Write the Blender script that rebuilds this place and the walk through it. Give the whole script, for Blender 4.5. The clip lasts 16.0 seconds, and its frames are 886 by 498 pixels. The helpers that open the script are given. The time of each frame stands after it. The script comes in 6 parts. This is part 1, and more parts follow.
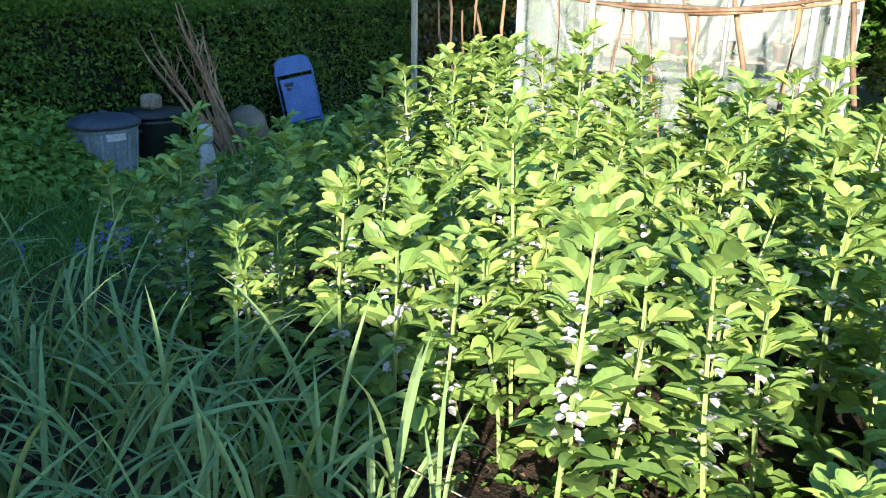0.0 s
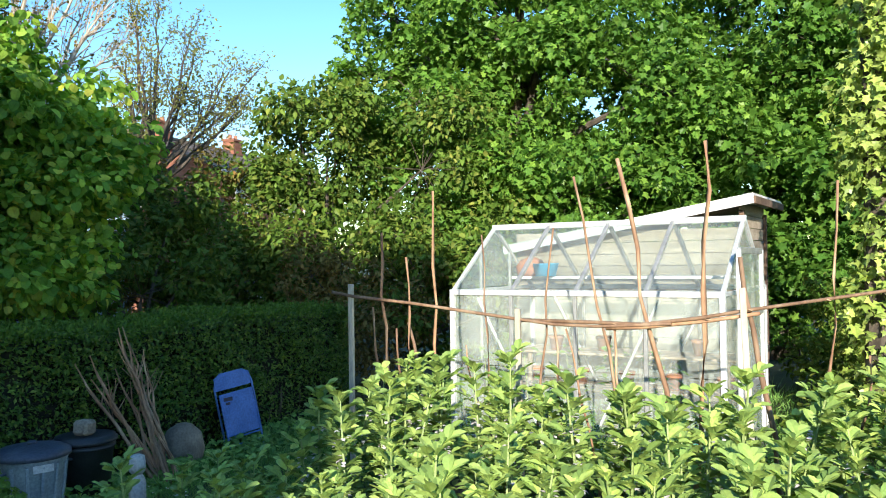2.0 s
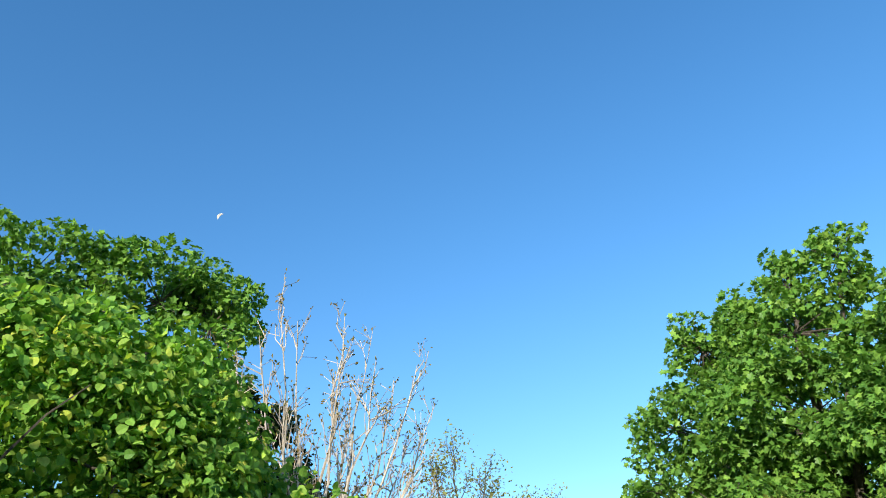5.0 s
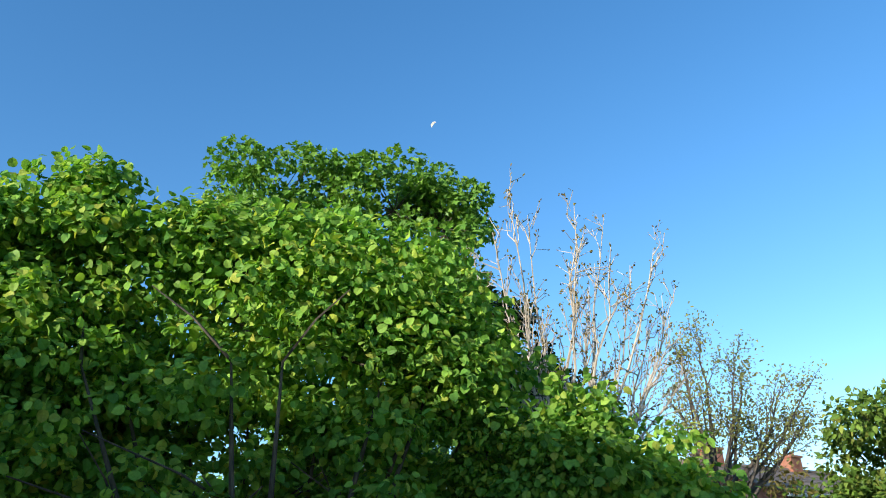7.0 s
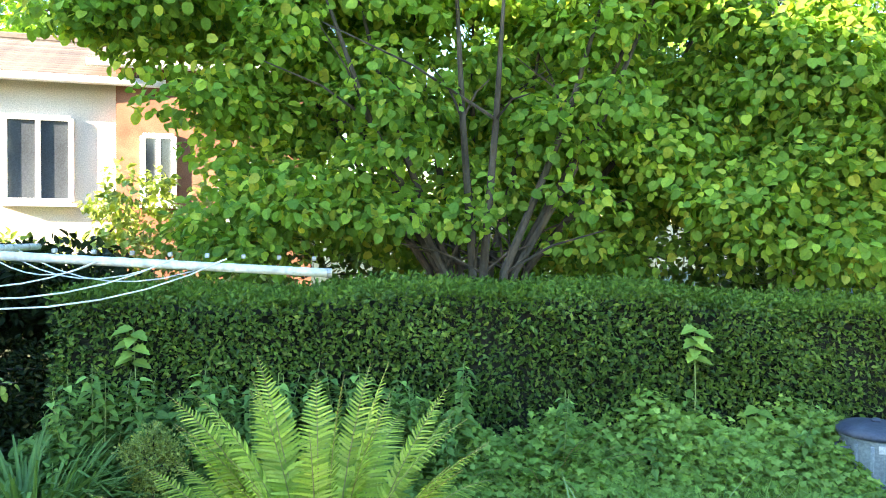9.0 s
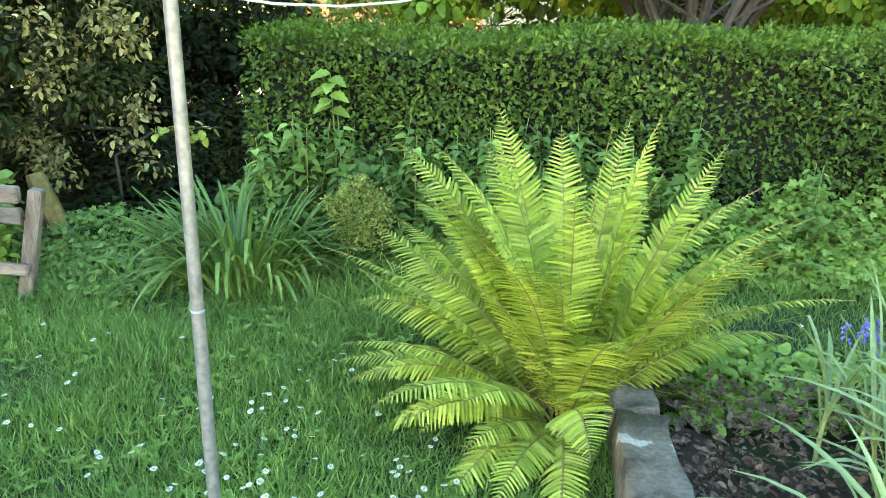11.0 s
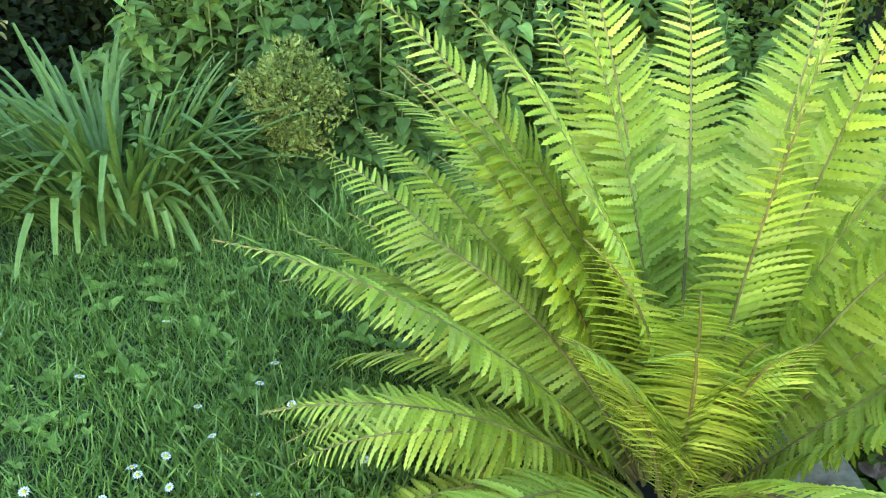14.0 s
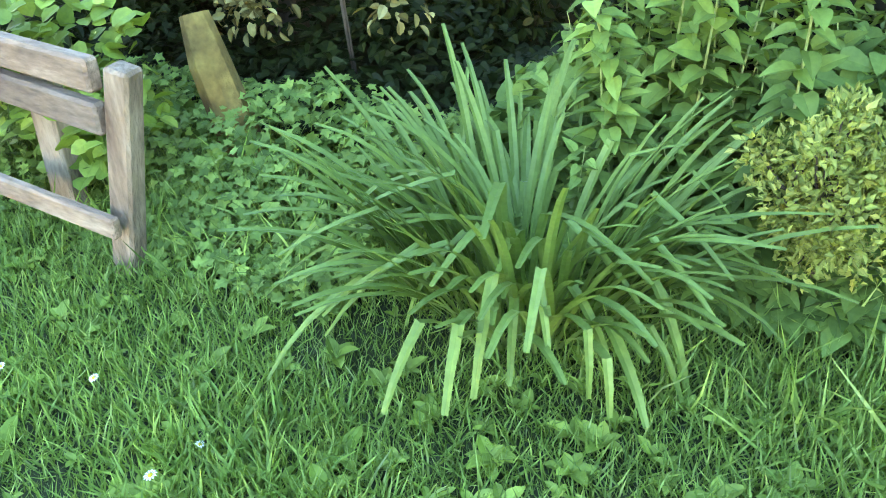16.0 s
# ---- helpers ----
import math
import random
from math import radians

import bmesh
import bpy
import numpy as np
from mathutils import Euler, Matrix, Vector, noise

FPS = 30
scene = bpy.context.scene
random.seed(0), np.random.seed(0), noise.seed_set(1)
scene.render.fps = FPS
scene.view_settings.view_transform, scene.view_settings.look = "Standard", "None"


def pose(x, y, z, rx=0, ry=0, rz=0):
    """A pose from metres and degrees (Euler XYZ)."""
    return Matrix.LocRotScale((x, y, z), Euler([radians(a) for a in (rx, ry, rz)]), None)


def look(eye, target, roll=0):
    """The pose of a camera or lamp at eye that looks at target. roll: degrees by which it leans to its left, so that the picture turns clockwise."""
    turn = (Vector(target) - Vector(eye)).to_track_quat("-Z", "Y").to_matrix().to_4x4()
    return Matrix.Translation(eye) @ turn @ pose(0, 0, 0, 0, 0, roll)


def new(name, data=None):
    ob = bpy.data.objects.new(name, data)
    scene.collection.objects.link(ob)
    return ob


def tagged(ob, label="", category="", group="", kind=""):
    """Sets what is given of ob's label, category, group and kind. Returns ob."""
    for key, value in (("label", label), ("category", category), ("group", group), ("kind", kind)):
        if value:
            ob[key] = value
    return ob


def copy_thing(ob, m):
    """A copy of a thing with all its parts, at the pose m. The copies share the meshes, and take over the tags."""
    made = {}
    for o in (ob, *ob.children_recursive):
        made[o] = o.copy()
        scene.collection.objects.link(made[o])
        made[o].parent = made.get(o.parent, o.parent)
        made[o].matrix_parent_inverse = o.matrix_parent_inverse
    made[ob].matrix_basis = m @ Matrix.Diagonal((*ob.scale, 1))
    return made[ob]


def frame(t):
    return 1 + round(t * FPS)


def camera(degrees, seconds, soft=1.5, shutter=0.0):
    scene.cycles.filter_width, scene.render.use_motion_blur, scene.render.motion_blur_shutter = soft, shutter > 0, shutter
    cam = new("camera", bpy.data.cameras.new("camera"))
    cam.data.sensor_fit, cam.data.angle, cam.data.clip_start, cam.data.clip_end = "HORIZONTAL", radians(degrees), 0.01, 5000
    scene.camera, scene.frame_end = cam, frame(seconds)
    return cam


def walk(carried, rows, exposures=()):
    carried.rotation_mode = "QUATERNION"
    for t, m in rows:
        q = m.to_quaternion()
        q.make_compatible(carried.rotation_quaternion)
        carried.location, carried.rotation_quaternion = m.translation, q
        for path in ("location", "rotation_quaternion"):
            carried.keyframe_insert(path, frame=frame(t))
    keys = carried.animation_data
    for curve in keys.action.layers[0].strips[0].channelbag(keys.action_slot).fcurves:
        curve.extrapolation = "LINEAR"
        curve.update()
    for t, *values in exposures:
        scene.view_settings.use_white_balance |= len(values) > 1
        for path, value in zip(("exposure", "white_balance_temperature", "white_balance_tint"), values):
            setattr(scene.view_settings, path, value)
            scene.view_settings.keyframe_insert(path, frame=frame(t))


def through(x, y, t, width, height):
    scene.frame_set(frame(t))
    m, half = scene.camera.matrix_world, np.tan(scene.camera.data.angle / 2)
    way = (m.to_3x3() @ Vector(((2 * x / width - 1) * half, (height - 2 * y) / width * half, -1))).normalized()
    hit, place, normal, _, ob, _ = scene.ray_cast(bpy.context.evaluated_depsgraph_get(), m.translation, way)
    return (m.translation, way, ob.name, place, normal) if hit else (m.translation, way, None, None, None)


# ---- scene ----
cam = camera(58.1, 16.0, soft=1.0)
PATH = [
    (0, (0.158, -0.124, 1.462), (1.69, 0.978, 0.799), 1.1),
    (0.5, (0.164, -0.15, 1.506), (1.721, 0.989, 0.975), 1.0),
    (1, (0.154, -0.181, 1.557), (1.746, 0.979, 1.209), 1.0),
    (1.5, (0.139, -0.22, 1.638), (1.82, 0.858, 1.527), 1.0),
    (2, (0.122, -0.217, 1.67), (1.82, 0.839, 1.7), -0.8),
    (2.5, (0.073, -0.239, 1.716), (1.727, 0.845, 2.018), -3.3),
    (3, (0.034, -0.219, 1.723), (1.575, 0.929, 2.278), -3.8),
    (3.5, (0.019, -0.246, 1.734), (1.454, 0.953, 2.443), -4.3),
    (3.7, (0.006, -0.259, 1.745), (1.393, 0.944, 2.538), -4.6),
    (5.8, (-0.075, -0.037, 2.013), (0.852, 1.376, 3.082), -5.9),
    (6, (-0.084, -0.039, 2.017), (0.795, 1.403, 3.089), -5.7),
    (6.5, (-0.085, -0.014, 1.999), (0.694, 1.504, 3.041), -4.9),
    (7, (-0.099, 0.039, 1.938), (0.578, 1.729, 2.767), -3.0),
    (7.5, (-0.104, 0.079, 1.883), (0.485, 1.89, 2.493), -1.6),
    (8, (-0.098, 0.094, 1.828), (0.384, 1.992, 2.235), -0.6),
    (8.5, (-0.108, 0.11, 1.801), (0.252, 2.069, 1.991), 0.2),
    (9, (-0.126, 0.134, 1.759), (0.075, 2.123, 1.687), 0.7),
    (9.5, (-0.182, 0.223, 1.713), (-0.147, 2.193, 1.368), 0.6),
    (10, (-0.317, 0.364, 1.651), (-0.41, 2.287, 1.107), 0.2),
    (10.2, (-0.368, 0.413, 1.648), (-0.482, 2.325, 1.073), 0.7),
    (12.5, (-0.762, 1.308, 1.44), (-0.897, 3.16, 0.697), 1.2),
    (13, (-0.757, 1.544, 1.395), (-0.833, 3.385, 0.618), 0.6),
    (13.5, (-0.774, 1.823, 1.361), (-0.781, 3.635, 0.515), -0.2),
    (14, (-0.791, 2.117, 1.322), (-0.78, 3.849, 0.321), 1.8),
    (14.5, (-0.91, 2.378, 1.281), (-1.155, 4.05, 0.211), 1.0),
    (15, (-1.046, 2.621, 1.243), (-1.499, 4.214, 0.121), -2.3),
    (15.5, (-1.126, 2.902, 1.238), (-1.831, 4.401, 0.117), -3.9),
    (16, (-1.35, 3.064, 1.174), (-2.135, 4.569, 0.116), -1.1),
]
EXPOSURES = [(0.0, 1.2, 6500, 10), (1.5, 1.05, 6500, 10), (2.4, 0.75, 6500, 10), (3.2, 0.65, 6300, 10), (7.0, 0.65, 6300, 10), (7.9, 1.15, 6600, 12), (8.5, 2.5, 7200, 14), (9.2, 3.3, 8400, 18), (10.0, 3.65, 9600, 22), (12.5, 3.65, 10200, 24), (14.5, 3.65, 10200, 26), (16.0, 4.25, 10200, 28)]
walk(cam, [(t, look(eye, target, roll)) for t, eye, target, roll in PATH], EXPOSURES)


# ---- light ----
SUN_FROM = Vector((-0.90, -0.43, 0.0)).normalized()
SUN_EL = radians(18)
world = bpy.data.worlds.new("sky")
scene.world = world
world.use_nodes = True
wn = world.node_tree
sky = wn.nodes.new("ShaderNodeTexSky")
sky.sky_type = "NISHITA"
sky.sun_disc = False
sky.sun_elevation = SUN_EL
sky.sun_rotation = math.atan2(SUN_FROM.x, SUN_FROM.y)
sky.air_density = 1.0
sky.dust_density = 0.2
sky.ozone_density = 2.0
bg = wn.nodes["Background"]
bg.inputs[1].default_value = 0.17
deep = wn.nodes.new("ShaderNodeHueSaturation")
deep.inputs["Saturation"].default_value = 1.27
wn.links.new(sky.outputs[0], deep.inputs["Color"])
wn.links.new(deep.outputs[0], bg.inputs[0])
sun = new("sun", bpy.data.lights.new("sun", "SUN"))
sun.data.energy, sun.data.angle, sun.data.color = 5.0, radians(0.6), (1.0, 0.93, 0.80)
sun_dir = Vector((SUN_FROM.x * math.cos(SUN_EL), SUN_FROM.y * math.cos(SUN_EL), math.sin(SUN_EL)))
sun.matrix_world = look(sun_dir * 40, (0, 0, 0))
tagged(sun, "low warm sun in a clear sky", "sun", kind="structure")


# ---- materials ----
def nodes_of(name):
    m = bpy.data.materials.new(name)
    m.use_nodes = True
    return m, m.node_tree.nodes, m.node_tree.links, m.node_tree.nodes["Principled BSDF"]


def ramp(nt, links, fac, stops):
    r = nt.new("ShaderNodeValToRGB")
    while len(r.color_ramp.elements) < len(stops):
        r.color_ramp.elements.new(0.5)
    for e, (p, c) in zip(r.color_ramp.elements, stops):
        e.position, e.color = p, (*c, 1)
    links.new(fac, r.inputs[0])
    return r.outputs[0]


def noise_of(nt, links, scale, detail=4, coord="Object", stretch=None):
    tc = nt.new("ShaderNodeTexCoord")
    n = nt.new("ShaderNodeTexNoise")
    n.inputs["Scale"].default_value, n.inputs["Detail"].default_value = scale, detail
    out = tc.outputs[coord]
    if stretch:
        mp = nt.new("ShaderNodeMapping")
        mp.inputs["Scale"].default_value = stretch
        links.new(out, mp.inputs[0])
        out = mp.outputs[0]
    links.new(out, n.inputs["Vector"])
    return n.outputs["Fac"]


def mix_col(nt, links, fac, a, b, mode="MIX"):
    x = nt.new("ShaderNodeMix")
    x.data_type, x.blend_type = "RGBA", mode
    for val, i in ((fac, 0), (a, 6), (b, 7)):
        if isinstance(val, (int, float)):
            x.inputs[i].default_value = val
        elif isinstance(val, tuple):
            x.inputs[i].default_value = (*val, 1)
        else:
            links.new(val, x.inputs[i])
    return x.outputs[2]


def leaf_mat(name, stops, through=0.35, rough=0.5, patch=0.6, spec=0.3, glow=(1.08, 1.15, 0.5)):
    """Leaf: colour differs leaf by leaf, with veins and blotches; light shines through."""
    m, nt, links, p = nodes_of(name)
    stops = [(at, (r, g, b * 1.2)) for at, (r, g, b) in stops]
    geo = nt.new("ShaderNodeNewGeometry")
    col = ramp(nt, links, geo.outputs["Random Per Island"], stops)
    far = nt.new("ShaderNodeMath")
    far.operation = "MULTIPLY"
    far.inputs[1].default_value = 17.3
    links.new(geo.outputs["Random Per Island"], far.inputs[0])
    fr = nt.new("ShaderNodeMath")
    fr.operation = "FRACT"
    links.new(far.outputs[0], fr.inputs[0])
    col = mix_col(nt, links, 1.0, col, ramp(nt, links, fr.outputs[0], [(0, (0.68, 0.7, 0.68)), (0.6, (1.0, 1.0, 1.0)), (1, (1.3, 1.27, 1.2))]), "MULTIPLY")
    info = nt.new("ShaderNodeObjectInfo")
    col = mix_col(nt, links, 1.0, col, ramp(nt, links, info.outputs["Random"], [(0, (0.82, 0.85, 0.85)), (1, (1.12, 1.08, 1.05))]), "MULTIPLY")
    blotch = noise_of(nt, links, patch, 3)
    big = ramp(nt, links, blotch, [(0.3, (0.72, 0.78, 0.7)), (0.7, (1.2, 1.15, 1.0))])
    col = mix_col(nt, links, 1.0, col, big, "MULTIPLY")
    fine = ramp(nt, links, noise_of(nt, links, 60, 3), [(0.3, (0.85, 0.87, 0.85)), (0.7, (1.1, 1.1, 1.08))])
    col = mix_col(nt, links, 1.0, col, fine, "MULTIPLY")
    links.new(col, p.inputs["Base Color"])
    p.inputs["Roughness"].default_value = rough
    p.inputs["Specular IOR Level"].default_value = spec * 0.5
    tr = nt.new("ShaderNodeBsdfTranslucent")
    links.new(mix_col(nt, links, 1.0, col, glow, "MULTIPLY"), tr.inputs[0])
    mx = nt.new("ShaderNodeMixShader")
    mx.inputs[0].default_value = through * 0.55
    links.new(p.outputs[0], mx.inputs[1])
    links.new(tr.outputs[0], mx.inputs[2])
    links.new(mx.outputs[0], nt["Material Output"].inputs[0])
    return m


def solid_mat(name, stops, scale=8, rough=0.7, metal=0.0, bump=0.3, stretch=None, fine=60, spec=0.4, vary=False):
    """A weathered solid: stains at one scale, grain at another, fine relief."""
    m, nt, links, p = nodes_of(name)
    a = noise_of(nt, links, scale, 5, stretch=stretch)
    col = ramp(nt, links, a, stops)
    b = noise_of(nt, links, fine, 4, stretch=stretch)
    col = mix_col(nt, links, 1.0, col, ramp(nt, links, b, [(0.3, (0.75, 0.75, 0.75)), (0.7, (1.15, 1.15, 1.15))]), "MULTIPLY")
    if vary:
        info = nt.new("ShaderNodeObjectInfo")
        col = mix_col(nt, links, 1.0, col, ramp(nt, links, info.outputs["Random"], [(0, (0.7, 0.72, 0.75)), (1, (1.25, 1.2, 1.15))]), "MULTIPLY")
    links.new(col, p.inputs["Base Color"])
    p.inputs["Roughness"].default_value, p.inputs["Metallic"].default_value = rough, metal
    p.inputs["Specular IOR Level"].default_value = spec
    bp = nt.new("ShaderNodeBump")
    bp.inputs["Strength"].default_value, bp.inputs["Distance"].default_value = bump, 0.01
    links.new(b, bp.inputs["Height"])
    links.new(bp.outputs[0], p.inputs["Normal"])
    return m


def glass_mat(name, dirt=0.35):
    """Dusty horticultural glass: clear, with a thin film of grime."""
    m, nt, links, p = nodes_of(name)
    tr = nt.new("ShaderNodeBsdfTransparent")
    tr.inputs[0].default_value = (0.93, 0.97, 0.95, 1)
    gl = nt.new("ShaderNodeBsdfGlossy")
    gl.inputs["Roughness"].default_value = 0.05
    lw = nt.new("ShaderNodeLayerWeight")
    fr = ramp(nt, links, lw.outputs["Facing"], [(0.0, (0.03, 0.03, 0.03)), (0.6, (0.07, 0.07, 0.07)), (1.0, (0.6, 0.6, 0.6))])
    mx = nt.new("ShaderNodeMixShader")
    links.new(fr, mx.inputs[0])
    links.new(tr.outputs[0], mx.inputs[1])
    links.new(gl.outputs[0], mx.inputs[2])
    df = nt.new("ShaderNodeBsdfDiffuse")
    df.inputs[0].default_value = (0.72, 0.76, 0.72, 1)
    f = ramp(nt, links, noise_of(nt, links, 3, 6), [(0.25, (dirt * 0.5,) * 3), (0.75, (dirt * 1.4,) * 3)])
    mx2 = nt.new("ShaderNodeMixShader")
    links.new(f, mx2.inputs[0])
    links.new(mx.outputs[0], mx2.inputs[1])
    links.new(df.outputs[0], mx2.inputs[2])
    links.new(mx2.outputs[0], nt["Material Output"].inputs[0])
    return m


BEAN = leaf_mat("bean_leaf", [(0, (0.20, 0.32, 0.085)), (0.5, (0.31, 0.44, 0.115)), (1, (0.46, 0.58, 0.15))], 0.3, 0.42, 1.2, 0.5)
BEAN_STEM = solid_mat("bean_stem", [(0.3, (0.22, 0.32, 0.10)), (0.7, (0.35, 0.42, 0.16))], 9, 0.55)
PETAL = solid_mat("bean_petal", [(0.42, (0.75, 0.72, 0.70)), (0.62, (0.45, 0.38, 0.40))], 60, 0.6, bump=0.05)
GARLIC = leaf_mat("garlic_leaf", [(0, (0.22, 0.36, 0.145)), (1, (0.43, 0.56, 0.22))], 0.25, 0.4, 2, 0.45, (1.1, 1.15, 0.7))
FERN = leaf_mat("fern_leaf", [(0, (0.26, 0.36, 0.05)), (0.6, (0.45, 0.53, 0.08)), (1, (0.64, 0.68, 0.14))], 0.4, 0.5, 2.5, 0.3)
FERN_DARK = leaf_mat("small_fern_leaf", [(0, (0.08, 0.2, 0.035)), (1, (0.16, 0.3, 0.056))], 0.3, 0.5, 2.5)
RACHIS = solid_mat("fern_stalk", [(0.3, (0.25, 0.16, 0.055)), (0.7, (0.36, 0.31, 0.09))], 12, 0.6)
HEDGE = leaf_mat("hedge_leaf", [(0, (0.045, 0.105, 0.018)), (0.6, (0.09, 0.172, 0.027)), (0.95, (0.165, 0.26, 0.042)), (1, (0.25, 0.29, 0.06))], 0.25, 0.35, 0.8, 0.5)
HEDGE_TOP = leaf_mat("hedge_shoot", [(0, (0.084, 0.177, 0.023)), (1, (0.154, 0.258, 0.041))], 0.35, 0.4, 0.8)
HAZEL = leaf_mat("hazel_leaf", [(0, (0.13, 0.30, 0.05)), (0.5, (0.24, 0.43, 0.07)), (0.85, (0.38, 0.55, 0.085)), (1, (0.58, 0.58, 0.10))], 0.8, 0.5, 0.5)
SYC = leaf_mat("sycamore_leaf", [(0, (0.10, 0.225, 0.035)), (0.6, (0.15, 0.30, 0.045)), (1, (0.235, 0.39, 0.06))], 0.6, 0.42, 0.25, 0.4)
# Dark yew tone, halved so the hollow's shade is in the leaf colour.
YEW_SHADE = leaf_mat("yew_shade_leaf", [(0, (0.015, 0.03, 0.007)), (1, (0.03, 0.048, 0.013))], 0.3, 0.5, 0.4)
BUSH = leaf_mat("bush_leaf", [(0, (0.077, 0.149, 0.022)), (0.7, (0.14, 0.223, 0.035)), (1, (0.247, 0.268, 0.055))], 0.35, 0.5, 0.5)
RUSSET = leaf_mat("russet_leaf", [(0, (0.136, 0.098, 0.03)), (0.6, (0.2, 0.18, 0.054)), (1, (0.24, 0.15, 0.048))], 0.35, 0.5, 0.7)
SPARSE = leaf_mat("young_leaf", [(0, (0.18, 0.18, 0.063)), (1, (0.288, 0.297, 0.098))], 0.35, 0.5, 0.7)
IVY = leaf_mat("ivy_leaf", [(0, (0.26, 0.36, 0.063)), (1, (0.46, 0.55, 0.14))], 0.3, 0.35, 0.7, 0.5)
NETTLE = leaf_mat("nettle_leaf", [(0, (0.10, 0.215, 0.05)), (1, (0.215, 0.37, 0.088))], 0.35, 0.5, 0.9)
WEED = leaf_mat("weed_leaf", [(0, (0.16, 0.30, 0.05)), (1, (0.31, 0.46, 0.10))], 0.35, 0.45, 0.9)
# Tones lowered for the hollow's shade; yellow end stands in for sun dapples.
CONIFER = leaf_mat("conifer_spray", [(0, (0.022, 0.038, 0.009)), (0.8, (0.045, 0.066, 0.016)), (1, (0.135, 0.115, 0.038))], 0.3, 0.5, 0.9)
# Pale straw tone paints sun flecks on dry conifer tips.
SUN_FLECK = leaf_mat("sun_fleck_spray", [(0, (0.16, 0.13, 0.045)), (0.6, (0.34, 0.29, 0.11)), (1, (0.52, 0.47, 0.20))], 0.35, 0.6, 2)
LILY = leaf_mat("strap_leaf", [(0, (0.13, 0.275, 0.07)), (0.7, (0.24, 0.42, 0.105)), (0.96, (0.36, 0.50, 0.13)), (1, (0.552, 0.587, 0.158))], 0.35, 0.38, 2, 0.5)
BOX = leaf_mat("box_leaf", [(0, (0.2, 0.266, 0.056)), (1, (0.4, 0.437, 0.119))], 0.3, 0.4, 3)
GRASS = leaf_mat("grass_blade", [(0, (0.115, 0.26, 0.058)), (0.6, (0.185, 0.36, 0.08)), (0.93, (0.28, 0.44, 0.115)), (1, (0.34, 0.45, 0.16))], 0.35, 0.45, 1.3, 0.35)
BLUEBELL = solid_mat("bluebell_petal", [(0.3, (0.13, 0.15, 0.55)), (0.7, (0.25, 0.25, 0.70))], 30, 0.6, bump=0.05)
WHITE_PETAL = solid_mat("daisy_petal", [(0.3, (0.75, 0.75, 0.75)), (0.7, (0.85, 0.85, 0.82))], 80, 0.6, bump=0.05)
YELLOW = solid_mat("flower_eye", [(0.3, (0.75, 0.50, 0.02)), (0.7, (0.85, 0.65, 0.05))], 80, 0.6, bump=0.05)
TURF = solid_mat("turf_ground", [(0.3, (0.02, 0.03, 0.01)), (0.7, (0.045, 0.07, 0.02))], 3, 0.9, fine=40, bump=0.6)
SOIL = solid_mat("dark_soil", [(0.25, (0.025, 0.016, 0.010)), (0.55, (0.06, 0.038, 0.023)), (0.8, (0.12, 0.08, 0.05))], 9, 0.95, fine=70, bump=0.9)
LITTER = solid_mat("dry_leaf_litter", [(0.3, (0.07, 0.035, 0.022)), (0.5, (0.16, 0.09, 0.055)), (0.72, (0.33, 0.23, 0.15))], 26, 0.85, vary=True)
STONE = solid_mat("kerb_stone", [(0.3, (0.085, 0.06, 0.038)), (0.45, (0.22, 0.17, 0.12)), (0.62, (0.31, 0.245, 0.18)), (0.66, (0.66, 0.61, 0.53))], 7, 0.9, fine=55, bump=0.7)
# Near-black paints the shade deep inside the hedge; the fern rootstock shares it.
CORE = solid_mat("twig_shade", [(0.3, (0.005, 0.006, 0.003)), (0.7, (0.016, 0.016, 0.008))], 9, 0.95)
BARK = solid_mat("grey_bark", [(0.3, (0.05, 0.04, 0.03)), (0.7, (0.13, 0.105, 0.08))], 10, 0.9, stretch=(1, 1, 0.3), bump=0.7)
PALE_BARK = solid_mat("pale_bark", [(0.3, (0.33, 0.27, 0.20)), (0.7, (0.55, 0.47, 0.37))], 10, 0.85, stretch=(1, 1, 0.3))
CANE = solid_mat("hazel_pole", [(0.3, (0.22, 0.12, 0.07)), (0.55, (0.36, 0.22, 0.13)), (0.75, (0.55, 0.42, 0.28))], 9, 0.75, fine=50, vary=True, stretch=(1, 1, 0.4))
PALE_WOOD = solid_mat("pale_batten", [(0.3, (0.42, 0.36, 0.27)), (0.7, (0.62, 0.56, 0.45))], 8, 0.8, stretch=(1, 1, 0.2))
OLD_WOOD = solid_mat("weathered_oak", [(0.25, (0.13, 0.075, 0.05)), (0.5, (0.34, 0.25, 0.18)), (0.75, (0.50, 0.40, 0.31))], 6, 0.85, fine=45, stretch=(2, 2, 0.5), bump=0.8, vary=True)
OLD_RAIL = solid_mat("weathered_rail", [(0.25, (0.10, 0.065, 0.05)), (0.5, (0.27, 0.19, 0.14)), (0.75, (0.42, 0.33, 0.26))], 6, 0.85, fine=45, stretch=(0.5, 2, 2), bump=0.8, vary=True)
MOSSY = solid_mat("mossy_log", [(0.3, (0.08, 0.045, 0.015)), (0.5, (0.26, 0.17, 0.05)), (0.7, (0.42, 0.31, 0.09))], 7, 0.95, fine=30, bump=1.0)
ALU = solid_mat("aged_aluminium", [(0.3, (0.55, 0.56, 0.55)), (0.7, (0.75, 0.76, 0.75))], 9, 0.5, metal=0.35)
ALU_GREY = solid_mat("dull_aluminium", [(0.3, (0.30, 0.31, 0.30)), (0.7, (0.48, 0.48, 0.46))], 9, 0.5, metal=0.4)
WHITE_TUBE = solid_mat("white_tube", [(0.35, (0.62, 0.60, 0.58)), (0.6, (0.80, 0.79, 0.77)), (0.68, (0.45, 0.38, 0.34))], 14, 0.5)
